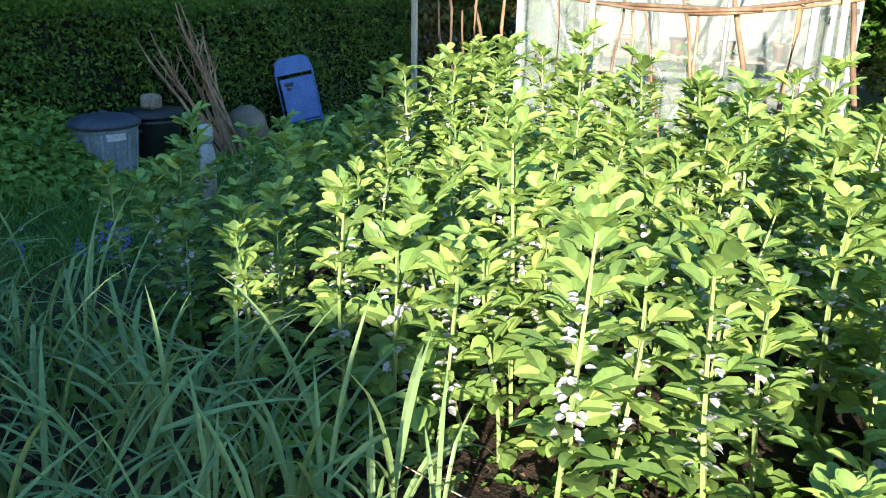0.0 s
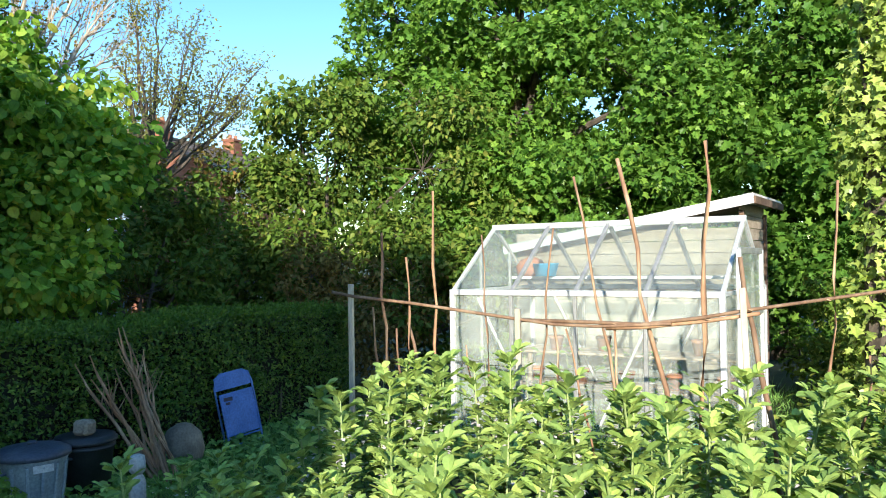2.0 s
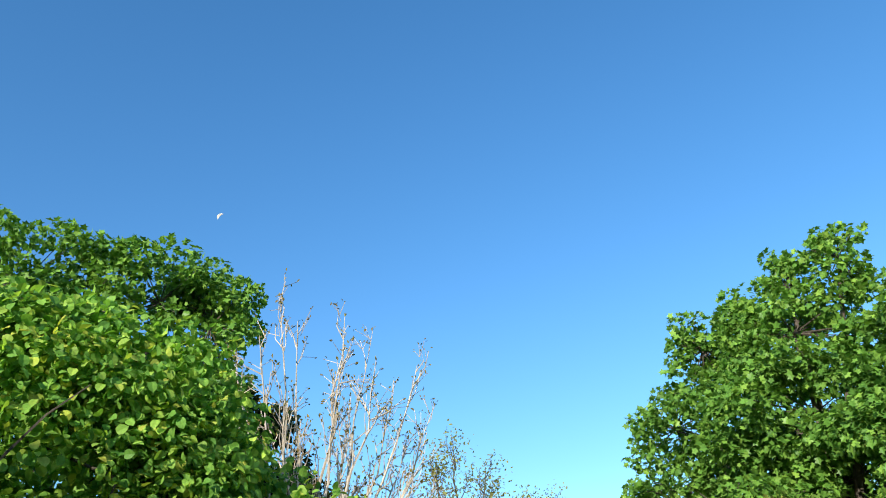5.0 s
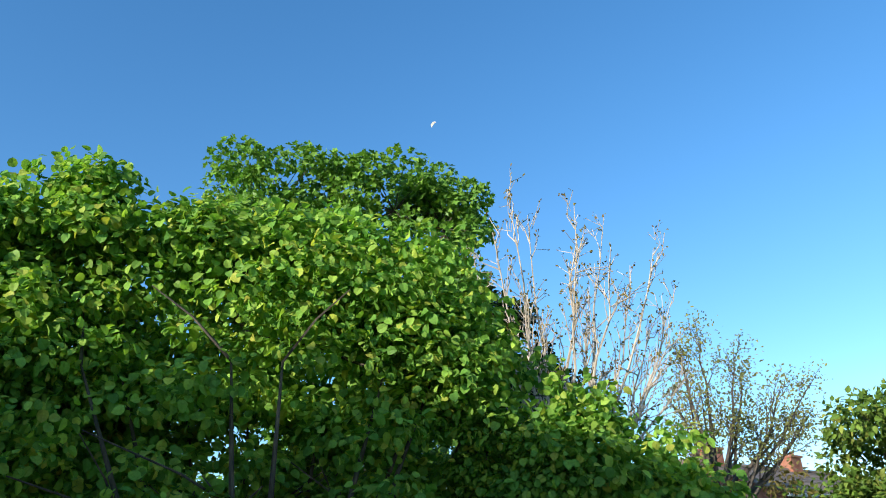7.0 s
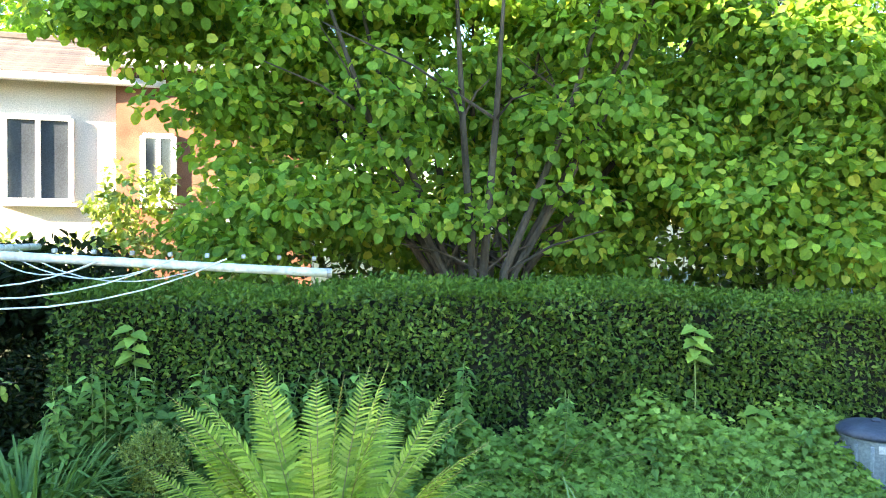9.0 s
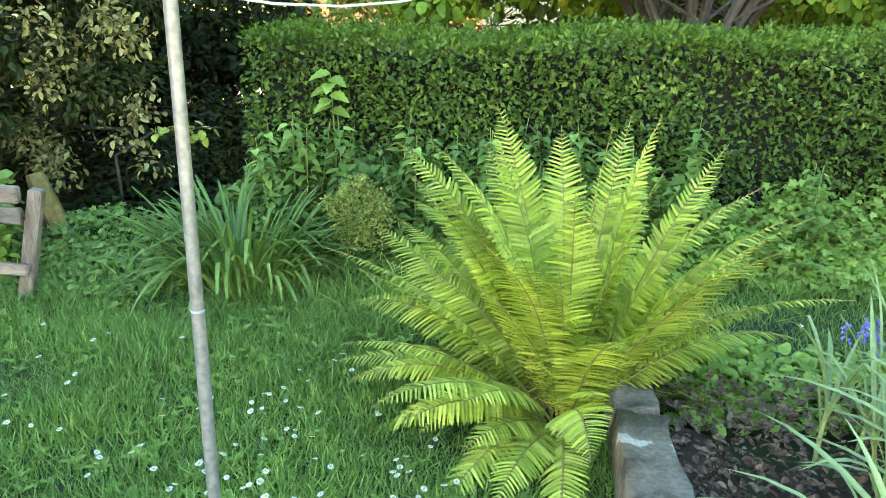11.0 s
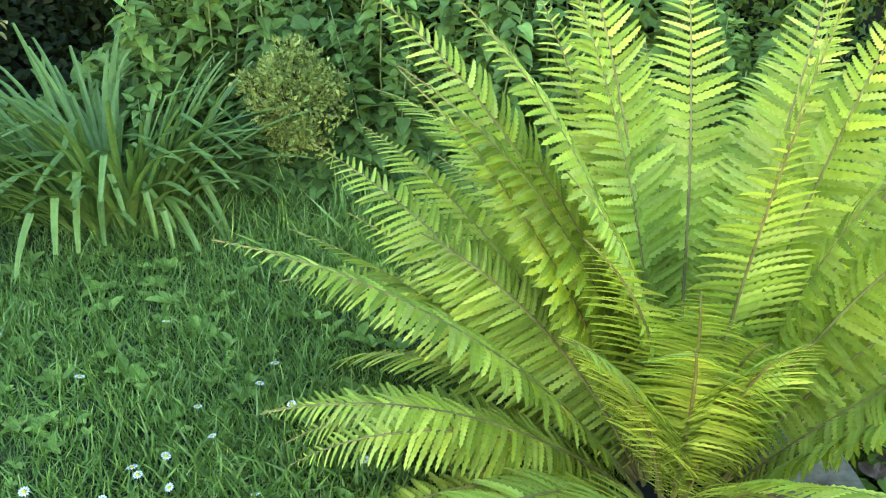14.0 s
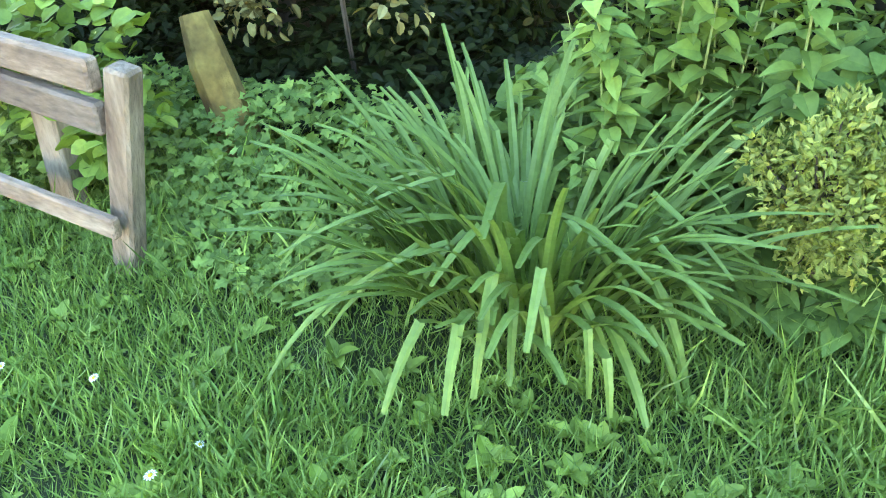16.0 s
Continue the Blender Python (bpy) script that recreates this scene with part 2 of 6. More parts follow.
GALV = solid_mat("galvanised_steel", [(0.3, (0.28, 0.28, 0.27)), (0.7, (0.44, 0.43, 0.41))], 7, 0.4, metal=0.55, bump=0.12)
BIN_GREY = solid_mat("grey_bin_plastic", [(0.3, (0.24, 0.29, 0.33)), (0.7, (0.38, 0.44, 0.49))], 6, 0.55, bump=0.2)
BIN_LID = solid_mat("dark_lid", [(0.3, (0.05, 0.06, 0.09)), (0.7, (0.10, 0.115, 0.15))], 6, 0.5)
BIN_BLACK = solid_mat("black_bin_plastic", [(0.3, (0.02, 0.025, 0.03)), (0.7, (0.05, 0.055, 0.065))], 6, 0.45)
BLUE = solid_mat("blue_chair_paint", [(0.3, (0.06, 0.15, 0.42)), (0.7, (0.10, 0.22, 0.55))], 6, 0.45, bump=0.1)
RUST = solid_mat("dark_rust", [(0.3, (0.03, 0.035, 0.08)), (0.7, (0.10, 0.08, 0.09))], 20, 0.8)
LABEL = solid_mat("pale_label", [(0.3, (0.55, 0.55, 0.55)), (0.7, (0.72, 0.72, 0.70))], 20, 0.6)
BRICK_ROUGH = solid_mat("rough_block", [(0.3, (0.22, 0.18, 0.13)), (0.7, (0.38, 0.32, 0.25))], 15, 0.9, bump=0.8)
SACK = solid_mat("brown_sack", [(0.3, (0.16, 0.13, 0.10)), (0.7, (0.30, 0.26, 0.20))], 8, 0.9)
CONC = solid_mat("concrete", [(0.3, (0.42, 0.41, 0.38)), (0.7, (0.60, 0.58, 0.54))], 9, 0.9, bump=0.5)
BOARD = solid_mat("shed_board", [(0.3, (0.27, 0.22, 0.17)), (0.7, (0.44, 0.37, 0.30))], 5, 0.8, stretch=(1, 0.2, 2), vary=True)
DARK_BOARD = solid_mat("dark_shed_board", [(0.3, (0.10, 0.06, 0.045)), (0.7, (0.20, 0.13, 0.09))], 6, 0.85)
FELT = solid_mat("pale_roofing", [(0.3, (0.50, 0.50, 0.48)), (0.7, (0.68, 0.67, 0.64))], 5, 0.8)
TILE = solid_mat("roof_tile", [(0.3, (0.12, 0.09, 0.07)), (0.7, (0.22, 0.17, 0.13))], 3, 0.85, fine=20, vary=True)
BRICK = solid_mat("red_brick", [(0.3, (0.26, 0.10, 0.06)), (0.7, (0.40, 0.18, 0.11))], 4, 0.9, vary=True)
RENDER = solid_mat("cream_render", [(0.3, (0.72, 0.66, 0.58)), (0.7, (0.82, 0.77, 0.70))], 2, 0.85)
PAINT = solid_mat("white_window_paint", [(0.3, (0.72, 0.72, 0.72)), (0.7, (0.82, 0.82, 0.82))], 8, 0.5)
PANE = solid_mat("dark_window_glass", [(0.3, (0.05, 0.06, 0.07)), (0.7, (0.10, 0.12, 0.14))], 1, 0.08, bump=0.0, spec=0.6)
BLUE_BOARD = solid_mat("pale_blue_board", [(0.3, (0.30, 0.42, 0.55)), (0.7, (0.42, 0.55, 0.68))], 3, 0.8)
TERRA = solid_mat("terracotta", [(0.3, (0.36, 0.15, 0.08)), (0.7, (0.50, 0.25, 0.15))], 9, 0.85)
TUB_BLUE = solid_mat("blue_tub", [(0.3, (0.05, 0.30, 0.50)), (0.7, (0.08, 0.38, 0.60))], 9, 0.5)
TUB_GREEN = solid_mat("green_tub", [(0.3, (0.03, 0.28, 0.14)), (0.7, (0.05, 0.36, 0.19))], 9, 0.5)
STRING = solid_mat("orange_twine", [(0.3, (0.45, 0.30, 0.18)), (0.7, (0.6, 0.42, 0.28))], 30, 0.8)
MOON = solid_mat("moon_rock", [(0.3, (0.6, 0.6, 0.6)), (0.7, (0.8, 0.8, 0.8))], 0.02, 0.9, bump=0.0)
GLASS = glass_mat("dusty_glass", 0.13)
ROOF_GLASS = glass_mat("roof_glass", 0.07)


# ---- mesh tools ----
class Geo:
    """Collects vertices and faces of one part."""

    def __init__(self):
        self.v, self.f, self.n = [], [], 0

    def add(self, verts, faces):
        self.v.append(np.asarray(verts, dtype=float).reshape(-1, 3))
        k = self.n
        self.f.extend([tuple(i + k for i in face) for face in faces])
        self.n += len(self.v[-1])
        return self

    def box(self, centre, size, rot=(0, 0, 0), bevel=0.004):
        bm = bmesh.new()
        bmesh.ops.create_cube(bm, size=1.0)
        bmesh.ops.scale(bm, vec=size, verts=bm.verts)
        if bevel:
            bmesh.ops.bevel(bm, geom=bm.edges[:], offset=min(bevel, min(size) * 0.3), segments=1, affect="EDGES")
        m = pose(*centre, *rot)
        bm.verts.index_update()
        self.add([m @ v.co for v in bm.verts], [[v.index for v in f.verts] for f in bm.faces])
        bm.free()
        return self

    def tube(self, points, radii, sides=6, cap=True):
        pts = [Vector(p) for p in points]
        if isinstance(radii, (int, float)):
            radii = [radii] * len(pts)
        verts, faces = [], []
        for i, p in enumerate(pts):
            d = (pts[min(i + 1, len(pts) - 1)] - pts[max(i - 1, 0)]).normalized()
            a = d.orthogonal() if abs(d.z) > 0.999 else d.cross(Vector((0, 0, 1)))
            a.normalize()
            b = d.cross(a)
            for j in range(sides):
                w = 2 * math.pi * j / sides
                verts.append(p + (a * math.cos(w) + b * math.sin(w)) * radii[i])
        for i in range(len(pts) - 1):
            for j in range(sides):
                k = (j + 1) % sides
                faces.append((i * sides + j, i * sides + k, (i + 1) * sides + k, (i + 1) * sides + j))
        if cap:
            faces.append(tuple(range(sides))[::-1])
            faces.append(tuple((len(pts) - 1) * sides + j for j in range(sides)))
        return self.add(verts, faces)

    def lathe(self, profile, sides=20, centre=(0, 0, 0)):
        verts, faces = [], []
        for r, z in profile:
            for j in range(sides):
                w = 2 * math.pi * j / sides
                verts.append((centre[0] + r * math.cos(w), centre[1] + r * math.sin(w), centre[2] + z))
        for i in range(len(profile) - 1):
            for j in range(sides):
                k = (j + 1) % sides
                faces.append((i * sides + j, i * sides + k, (i + 1) * sides + k, (i + 1) * sides + j))
        faces.append(tuple(range(sides))[::-1])
        faces.append(tuple((len(profile) - 1) * sides + j for j in range(sides)))
        return self.add(verts, faces)

    def mesh(self, name, smooth=False):
        me = bpy.data.meshes.new(name)
        me.from_pydata(np.concatenate(self.v).tolist(), [], self.f)
        if smooth:
            me.polygons.foreach_set("use_smooth", [True] * len(me.polygons))
        me.update()
        return me


def leaves_mesh(name, template, pos, tip, up, size, smooth=False):
    """Many leaves in one mesh: template (verts, faces) laid at pos, its y along tip, its z near up, scaled by size."""
    tv, tf = np.array(template[0], dtype=float), template[1]
    pos, tip, up = np.asarray(pos), np.asarray(tip, dtype=float), np.asarray(up, dtype=float)
    n, k = len(pos), len(tv)
    y = tip / (np.linalg.norm(tip, axis=1, keepdims=True) + 1e-9)
    x = np.cross(y, up)
    x /= np.linalg.norm(x, axis=1, keepdims=True) + 1e-9
    z = np.cross(x, y)
    s = np.broadcast_to(np.asarray(size, dtype=float).reshape(-1, 1, 1) if np.ndim(size) else np.full((1, 1, 1), size), (n, 1, 1))
    v = pos[:, None, :] + s * (tv[None, :, :1] * x[:, None, :] + tv[None, :, 1:2] * y[:, None, :] + tv[None, :, 2:3] * z[:, None, :])
    lens = np.array([len(f) for f in tf])
    flat = np.concatenate([np.array(f) for f in tf])
    loops = (flat[None, :] + (np.arange(n) * k)[:, None]).ravel()
    totals = np.tile(lens, n)
    starts = np.concatenate([[0], np.cumsum(totals)[:-1]])
    me = bpy.data.meshes.new(name)
    me.vertices.add(n * k)
    me.vertices.foreach_set("co", v.ravel())
    me.loops.add(len(loops))
    me.loops.foreach_set("vertex_index", loops.astype(np.int32))
    me.polygons.add(len(totals))
    me.polygons.foreach_set("loop_start", starts.astype(np.int32))
    me.polygons.foreach_set("use_smooth", np.full(len(totals), smooth))
    me.update(calc_edges=True)
    return me


def half_leaf(outline, fold=0.12, droop=0.1):
    """A leaf folded along its midrib from the half outline (x, y) pairs."""
    spine = [(0.0, y) for _, y in outline]
    verts = [(0, y, -droop * y * y) for _, y in spine] + [(x, y, fold * x - droop * y * y) for x, y in outline] + [(-x, y, fold * x - droop * y * y) for x, y in outline]
    k = len(outline)
    faces = []
    for i in range(k - 1):
        a, b = i, i + 1
        faces.append((a, k + a, k + b, b) if outline[a][0] > 1e-4 and outline[b][0] > 1e-4 else ((a, k + b, b) if outline[a][0] <= 1e-4 else (a, k + a, b)))
        faces.append((a, b, 2 * k + b, 2 * k + a) if outline[a][0] > 1e-4 and outline[b][0] > 1e-4 else ((a, b, 2 * k + b) if outline[a][0] <= 1e-4 else (a, b, 2 * k + a)))
    return verts, faces


OVAL = half_leaf([(0, 0), (0.22, 0.22), (0.27, 0.5), (0.18, 0.8), (0, 1)], 0.5, 0.18)
ROUND = half_leaf([(0, 0), (0.34, 0.1), (0.46, 0.45), (0.34, 0.8), (0, 1.02)], 0.25, 0.25)
SMALL = half_leaf([(0, 0), (0.28, 0.45), (0, 1)], 0.4, 0.1)
TOOTH = half_leaf([(0, 0), (0.26, 0.12), (0.22, 0.2), (0.36, 0.32), (0.28, 0.42), (0.3, 0.55), (0.18, 0.66), (0.17, 0.78), (0, 1)], 0.3, 0.25)
PALM = half_leaf([(0, 0), (0.42, 0.02), (0.3, 0.28), (0.62, 0.58), (0.26, 0.62), (0, 1.0)], 0.15, 0.3)
LOBED = ([(0, 0, 0), (0.42, 0.04, 0.07), (0.28, 0.3, 0.04), (0.6, 0.62, 0.05), (0.24, 0.66, -0.02), (0, 1.0, -0.12), (-0.24, 0.66, -0.02), (-0.6, 0.62, 0.05), (-0.28, 0.3, 0.04), (-0.42, 0.04, 0.07)],
         [(0, 1, 2, 3, 4, 5), (0, 5, 6, 7, 8, 9)])
HEART = half_leaf([(0, 0), (0.26, -0.03), (0.37, 0.16), (0.34, 0.38), (0.2, 0.68), (0.07, 0.9), (0, 1)], 0.3, 0.18)
NARROW = ([(-0.016, 0, 0), (0.016, 0, 0), (0.014, 0.5, 0.08), (-0.014, 0.5, 0.08), (0, 1, -0.1)], [(0, 1, 2, 3), (3, 2, 4)])
BLADE = ([(-0.03, 0, 0), (0.03, 0, 0), (0.025, 0.5, 0.06), (-0.025, 0.5, 0.06), (0, 1, -0.06)], [(0, 1, 2, 3), (3, 2, 4)])


def part(name, data, material, parent=None, label="", kind=""):
    me = data.mesh(name) if isinstance(data, Geo) else data
    if not me.materials:
        me.materials.append(material)
    ob = new(name, me)
    if parent:
        ob.parent = parent
    return tagged(ob, label, kind=kind)


def thing(name, at, label, category, group="", kind="", turn=0.0):
    e = new(name)
    e.empty_display_size = 0.1
    e.matrix_basis = pose(*at, 0, 0, turn)
    return tagged(e, label, category, group, kind)


def rng_dirs(rng, n):
    v = rng.normal(size=(n, 3))
    return v / np.linalg.norm(v, axis=1, keepdims=True)


def ball_leaves(rng, clumps, density, leaf, spread=0.35, squash=1.0):
    """Leaf places over clumps (x, y, z, rx, ry, rz): mostly near the skin, tips outward and drooping."""
    P, T, U, S = [], [], [], []
    for cx, cy, cz, rx, ry, rz in clumps:
        area = 4 * math.pi * ((rx * ry + ry * rz + rx * rz) / 3)
        n = max(8, int(area * density / (leaf * leaf * 0.6)))
        d = rng_dirs(rng, n)
        r = 1 - spread * np.abs(rng.normal(size=(n, 1))) * 0.8
        P.append(np.array([cx, cy, cz]) + d * np.array([rx, ry, rz]) * r)
        out = d + rng.normal(size=(n, 3)) * 0.6
        out[:, 2] -= 0.25
        T.append(out)
        u = d * 0.8 + rng.normal(size=(n, 3)) * 0.5
        u[:, 2] += 0.7
        U.append(u)
        S.append(leaf * rng.uniform(0.6, 1.25, n))
    return np.concatenate(P), np.concatenate(T), np.concatenate(U), np.concatenate(S)


def branch(g, rng, start, direction, length, radius, depth, bend=0.25, kids=3, tips=None, spread=0.7):
    """A limb that tapers, wanders and forks."""
    p, d = Vector(start), Vector(direction).normalized()
    pts, rad, steps = [p.copy()], [radius], 5
    for i in range(steps):
        d = (d + Vector(rng.normal(size=3)) * bend * 0.35 + Vector((0, 0, 0.06))).normalized()
        p = p + d * (length / steps)
        pts.append(p.copy())
        rad.append(max(0.0042, radius * (1 - 0.5 * (i + 1) / steps)))
    g.tube(pts, rad, 6 if radius > 0.03 else 4, cap=False)
    if tips is not None:
        tips.append((pts[-1], d))
    if depth > 0:
        for k in range(kids):
            i = int(rng.integers(2, steps + 1))
            nd = (d + Vector(rng.normal(size=3)) * spread).normalized()
            branch(g, rng, pts[i], nd, length * rng.uniform(0.5, 0.75), rad[i] * 0.75, depth - 1, bend, kids, tips, spread)


# ---- ground ----
def ground_height(x, y):
    return 0.012 * math.sin(x * 2.1 + y) + 0.01 * math.sin(y * 3.3 - x * 1.7)


def make_ground():
    xs = sorted(set([-900, -300, -100, -40, -20, -12] + [round(-8 + i * 0.25, 2) for i in range(73)] + [14, 20, 30, 60, 150, 400, 900]))
    ys = sorted(set([-900, -300, -100, -40, -16, -10] + [round(-5 + i * 0.25, 2) for i in range(49)] + [9, 12, 18, 30, 60, 150, 400, 900]))
    verts = [(x, y, ground_height(x, y) if -8 < x < 10 and -5 < y < 7 else 0) for y in ys for x in xs]
    w = len(xs)
    faces = [(j * w + i, j * w + i + 1, (j + 1) * w + i + 1, (j + 1) * w + i) for j in range(len(ys) - 1) for i in range(w - 1)]
    tagged(part("ground", Geo().add(verts, faces), TURF), "rough green turf of the garden", "ground", kind="structure")
    # raised vegetable bed
    rng = np.random.default_rng(3)
    nx, ny, x0, x1, y0, y1 = 70, 84, 0.06, 5.6, -3.2, 3.42
    verts, faces = [], []
    for j in range(ny + 1):
        for i in range(nx + 1):
            x, y = x0 + (x1 - x0) * i / nx, y0 + (y1 - y0) * j / ny
            edge = min(1.0, 6 * min(i / nx, 1 - i / nx, j / ny, 1 - j / ny) + (1 if i < 3 and 2 < j < ny - 2 else 0))
            z = -0.05 + 0.15 * edge + (0.03 * noise.noise((x * 3, y * 3, 0)) + 0.025 * noise.noise((x * 11, y * 11, 4)))
            verts.append((x, y, z))
    w = nx + 1
    faces = [(j * w + i, j * w + i + 1, (j + 1) * w + i + 1, (j + 1) * w + i) for j in range(ny) for i in range(nx)]
    tagged(part("vegetable_bed", Geo().add(verts, faces).mesh("vegetable_bed", True), SOIL), "dark crumbly soil of the raised vegetable bed", "soil bed", kind="structure")
    # clods, bark chips and dry leaves on the soil
    n = 2600
    pos = np.column_stack([rng.uniform(0.1, 2.0, n), rng.uniform(-0.2, 3.5, n), rng.uniform(0.09, 0.13, n)])
    tip = rng.normal(size=(n, 3))
    tip[:, 2] *= 0.35
    up = rng.normal(size=(n, 3)) * 0.5 + np.array([0, 0, 1])
    m = 3200
    pos = np.vstack([pos, np.column_stack([rng.uniform(0.04, 1.1, m), rng.uniform(1.6, 3.6, m), rng.uniform(0.09, 0.135, m)])])
    t2 = rng.normal(size=(m, 3))
    t2[:, 2] *= 0.3
    tip, up, n = np.vstack([tip, t2]), np.vstack([up, rng.normal(size=(m, 3)) * 0.5 + np.array([0, 0, 1])]), n + m
    tagged(part("leaf_litter", leaves_mesh("leaf_litter", OVAL, pos, tip, up, rng.uniform(0.014, 0.045, n)), LITTER), "dry brown leaves and bark chips on the soil", "leaf litter", kind="stuff")


def grass_patch(name, seed, n, region, hmin, hmax, label, keep=None, mat=None, blade=None):
    rng = np.random.default_rng(seed)
    x0, x1, y0, y1 = region
    x, y = rng.uniform(x0, x1, n), rng.uniform(y0, y1, n)
    if keep is not None:
        ok = keep(x, y)
        x, y = x[ok], y[ok]
    n = len(x)
    tuft = np.array([noise.noise((a * 2.2, b * 2.2, 7)) for a, b in zip(x, y)])
    h = rng.uniform(hmin, hmax, n) * (1 + 0.7 * tuft)
    z = np.array([ground_height(a, b) for a, b in zip(x, y)])
    tip = rng.normal(size=(n, 3)) * 0.55
    tip[:, 2] = np.abs(tip[:, 2]) * 0.5 + 0.75
    up = rng.normal(size=(n, 3))
    return tagged(part(name, leaves_mesh(name, blade or BLADE, np.column_stack([x, y, z]), tip, up, h), mat or GRASS), label, "grass", kind="stuff")


def make_lawn():
    off_bed = lambda x, y: ~((x > 0.0) & (y < 3.4))
    grass_patch("lawn_grass", 11, 210000, (-4.2, 0.0, 0.9, 5.2), 0.035, 0.095, "short green lawn grass with daisies and weeds", off_bed)
    grass_patch("path_grass", 12, 45000, (0.0, 5.8, 3.2, 5.3), 0.04, 0.10, "green grass strip between bed and hedge", off_bed)
    grass_patch("long_grass", 13, 6000, (-4.2, 3.2, 4.3, 5.3), 0.10, 0.22, "longer grass along the foot of the hedge", blade=NARROW)
    grass_patch("far_grass", 14, 26000, (5.4, 10.5, -3.5, 5.4), 0.06, 0.2, "grass round the greenhouse")
    grass_patch("near_grass", 15, 16000, (-2.5, 0.0, -1.0, 1.0), 0.04, 0.09, "short lawn grass beside the stone kerb")
    # broad-leaved weeds in the lawn
    rng = np.random.default_rng(21)
    P, T, U, S = [], [], [], []
    for _ in range(1500):
        x, y = rng.uniform(-4.0, 0.0), rng.uniform(1.2, 5.0)
        k = int(rng.integers(3, 7))
        a0 = rng.uniform(0, 6.28)
        size = rng.uniform(0.018, 0.045) * (1.2 if y > 3.6 else 1)
        for i in range(k):
            a = a0 + 6.28 * i / k + rng.normal() * 0.2
            P.append((x, y, ground_height(x, y) + 0.02))
            T.append((math.cos(a), math.sin(a), rng.uniform(0.25, 0.9)))
            U.append((-0.3 * math.cos(a), -0.3 * math.sin(a), 1))
            S.append(size * rng.uniform(0.7, 1.3))
    tagged(part("lawn_weeds", leaves_mesh("lawn_weeds", OVAL, P, T, U, S), WEED), "broad-leaved plantain and dandelion leaves in the lawn", "weeds", kind="stuff")
    # daisies
    head = Geo()
    for i in range(11):
        a = 6.283 * i / 11
        c, s = math.cos(a), math.sin(a)
        head.add([(0.003 * c, 0.003 * s, 0.001), (0.009 * c - 0.0022 * s, 0.009 * s + 0.0022 * c, 0.002), (0.0125 * c, 0.0125 * s, 0.001), (0.009 * c + 0.0022 * s, 0.009 * s - 0.0022 * c, 0.002)], [(0, 1, 2, 3)])
    head = head.mesh("petals")
    eye = Geo().lathe([(0.0045, 0), (0.0045, 0.002), (0.002, 0.0042)], 8).mesh("centre")
    stalk = Geo().tube([(0, 0, -0.055), (0.002, 0.001, -0.02), (0, 0, 0)], 0.0009, 4).mesh("stalk")
    for me, mt in ((head, WHITE_PETAL), (eye, YELLOW), (stalk, BEAN_STEM)):
        me.materials.append(mt)
    first = None
    for i in range(260):
        if i < 200:
            x, y = rng.uniform(-2.9, -0.5), rng.uniform(1.5, 3.9)
            if rng.random() < 0.5:
                x, y = -1.35 + rng.normal() * 0.35, 2.75 + rng.normal() * 0.4
        else:
            x, y = rng.uniform(0.2, 4.2), rng.uniform(3.7, 4.8)
        m = pose(x, y, ground_height(x, y) + rng.uniform(0.055, 0.085), rng.uniform(-25, 25), rng.uniform(-25, 25), rng.uniform(0, 360)) @ Matrix.Scale(rng.uniform(0.8, 1.15), 4)
        if first is None:
            first = thing("daisy", (0, 0, 0), "small white daisy with yellow centre in the lawn", "flower", "daisies in the lawn")
            part("petals", head, WHITE_PETAL, first)
            part("centre", eye, YELLOW, first)
            part("stalk", stalk, BEAN_STEM, first)
            first.matrix_basis = m
        else:
            d = copy_thing(first, Matrix())
            d.matrix_basis = m


def make_kerb():
    rng = np.random.default_rng(5)
    y = -1.6
    first = True
    while y < 3.3:
        ln = rng.uniform(0.7, 0.95)
        ln = min(ln, 3.42 - y)
        bm = bmesh.new()
        bmesh.ops.create_cube(bm, size=1.0)
        bmesh.ops.scale(bm, vec=(0.195, ln - 0.012, 0.3), verts=bm.verts)
        bmesh.ops.subdivide_edges(bm, edges=bm.edges[:], cuts=5, use_grid_fill=True)
        for v in bm.verts:
            r = Vector(v.co)
            v.co.x *= 1 - 0.12 * abs(2 * r.z / 0.3) ** 4 * (r.z > 0)
            q = noise.noise_vector((r.x * 9, (r.y + y) * 9, r.z * 9))
            v.co += q * 0.022 + noise.noise_vector((r.x * 31, (r.y + y) * 31, r.z * 31)) * 0.006
        g = Geo()
        bm.verts.index_update()
        g.add([v.co for v in bm.verts], [[v.index for v in f.verts] for f in bm.faces])
        bm.free()
        ob = part("kerb_stone", g.mesh("kerb_stone", True), STONE)
        ob.matrix_basis = pose(-0.04 + rng.normal() * 0.008, y + ln / 2, 0.02, 0, rng.normal() * 2, rng.normal() * 1.2)
        tagged(ob, "worn grey stone kerb with pale lichen edging the bed", "kerb", "kerb stones of the bed")
        y += ln


# ---- hedge ----
def hedge_top(x):
    return 1.27 - 0.02 * max(0.0, x) + 0.035 * math.sin(x * 1.3) + 0.02 * math.sin(x * 3.7 + 1)


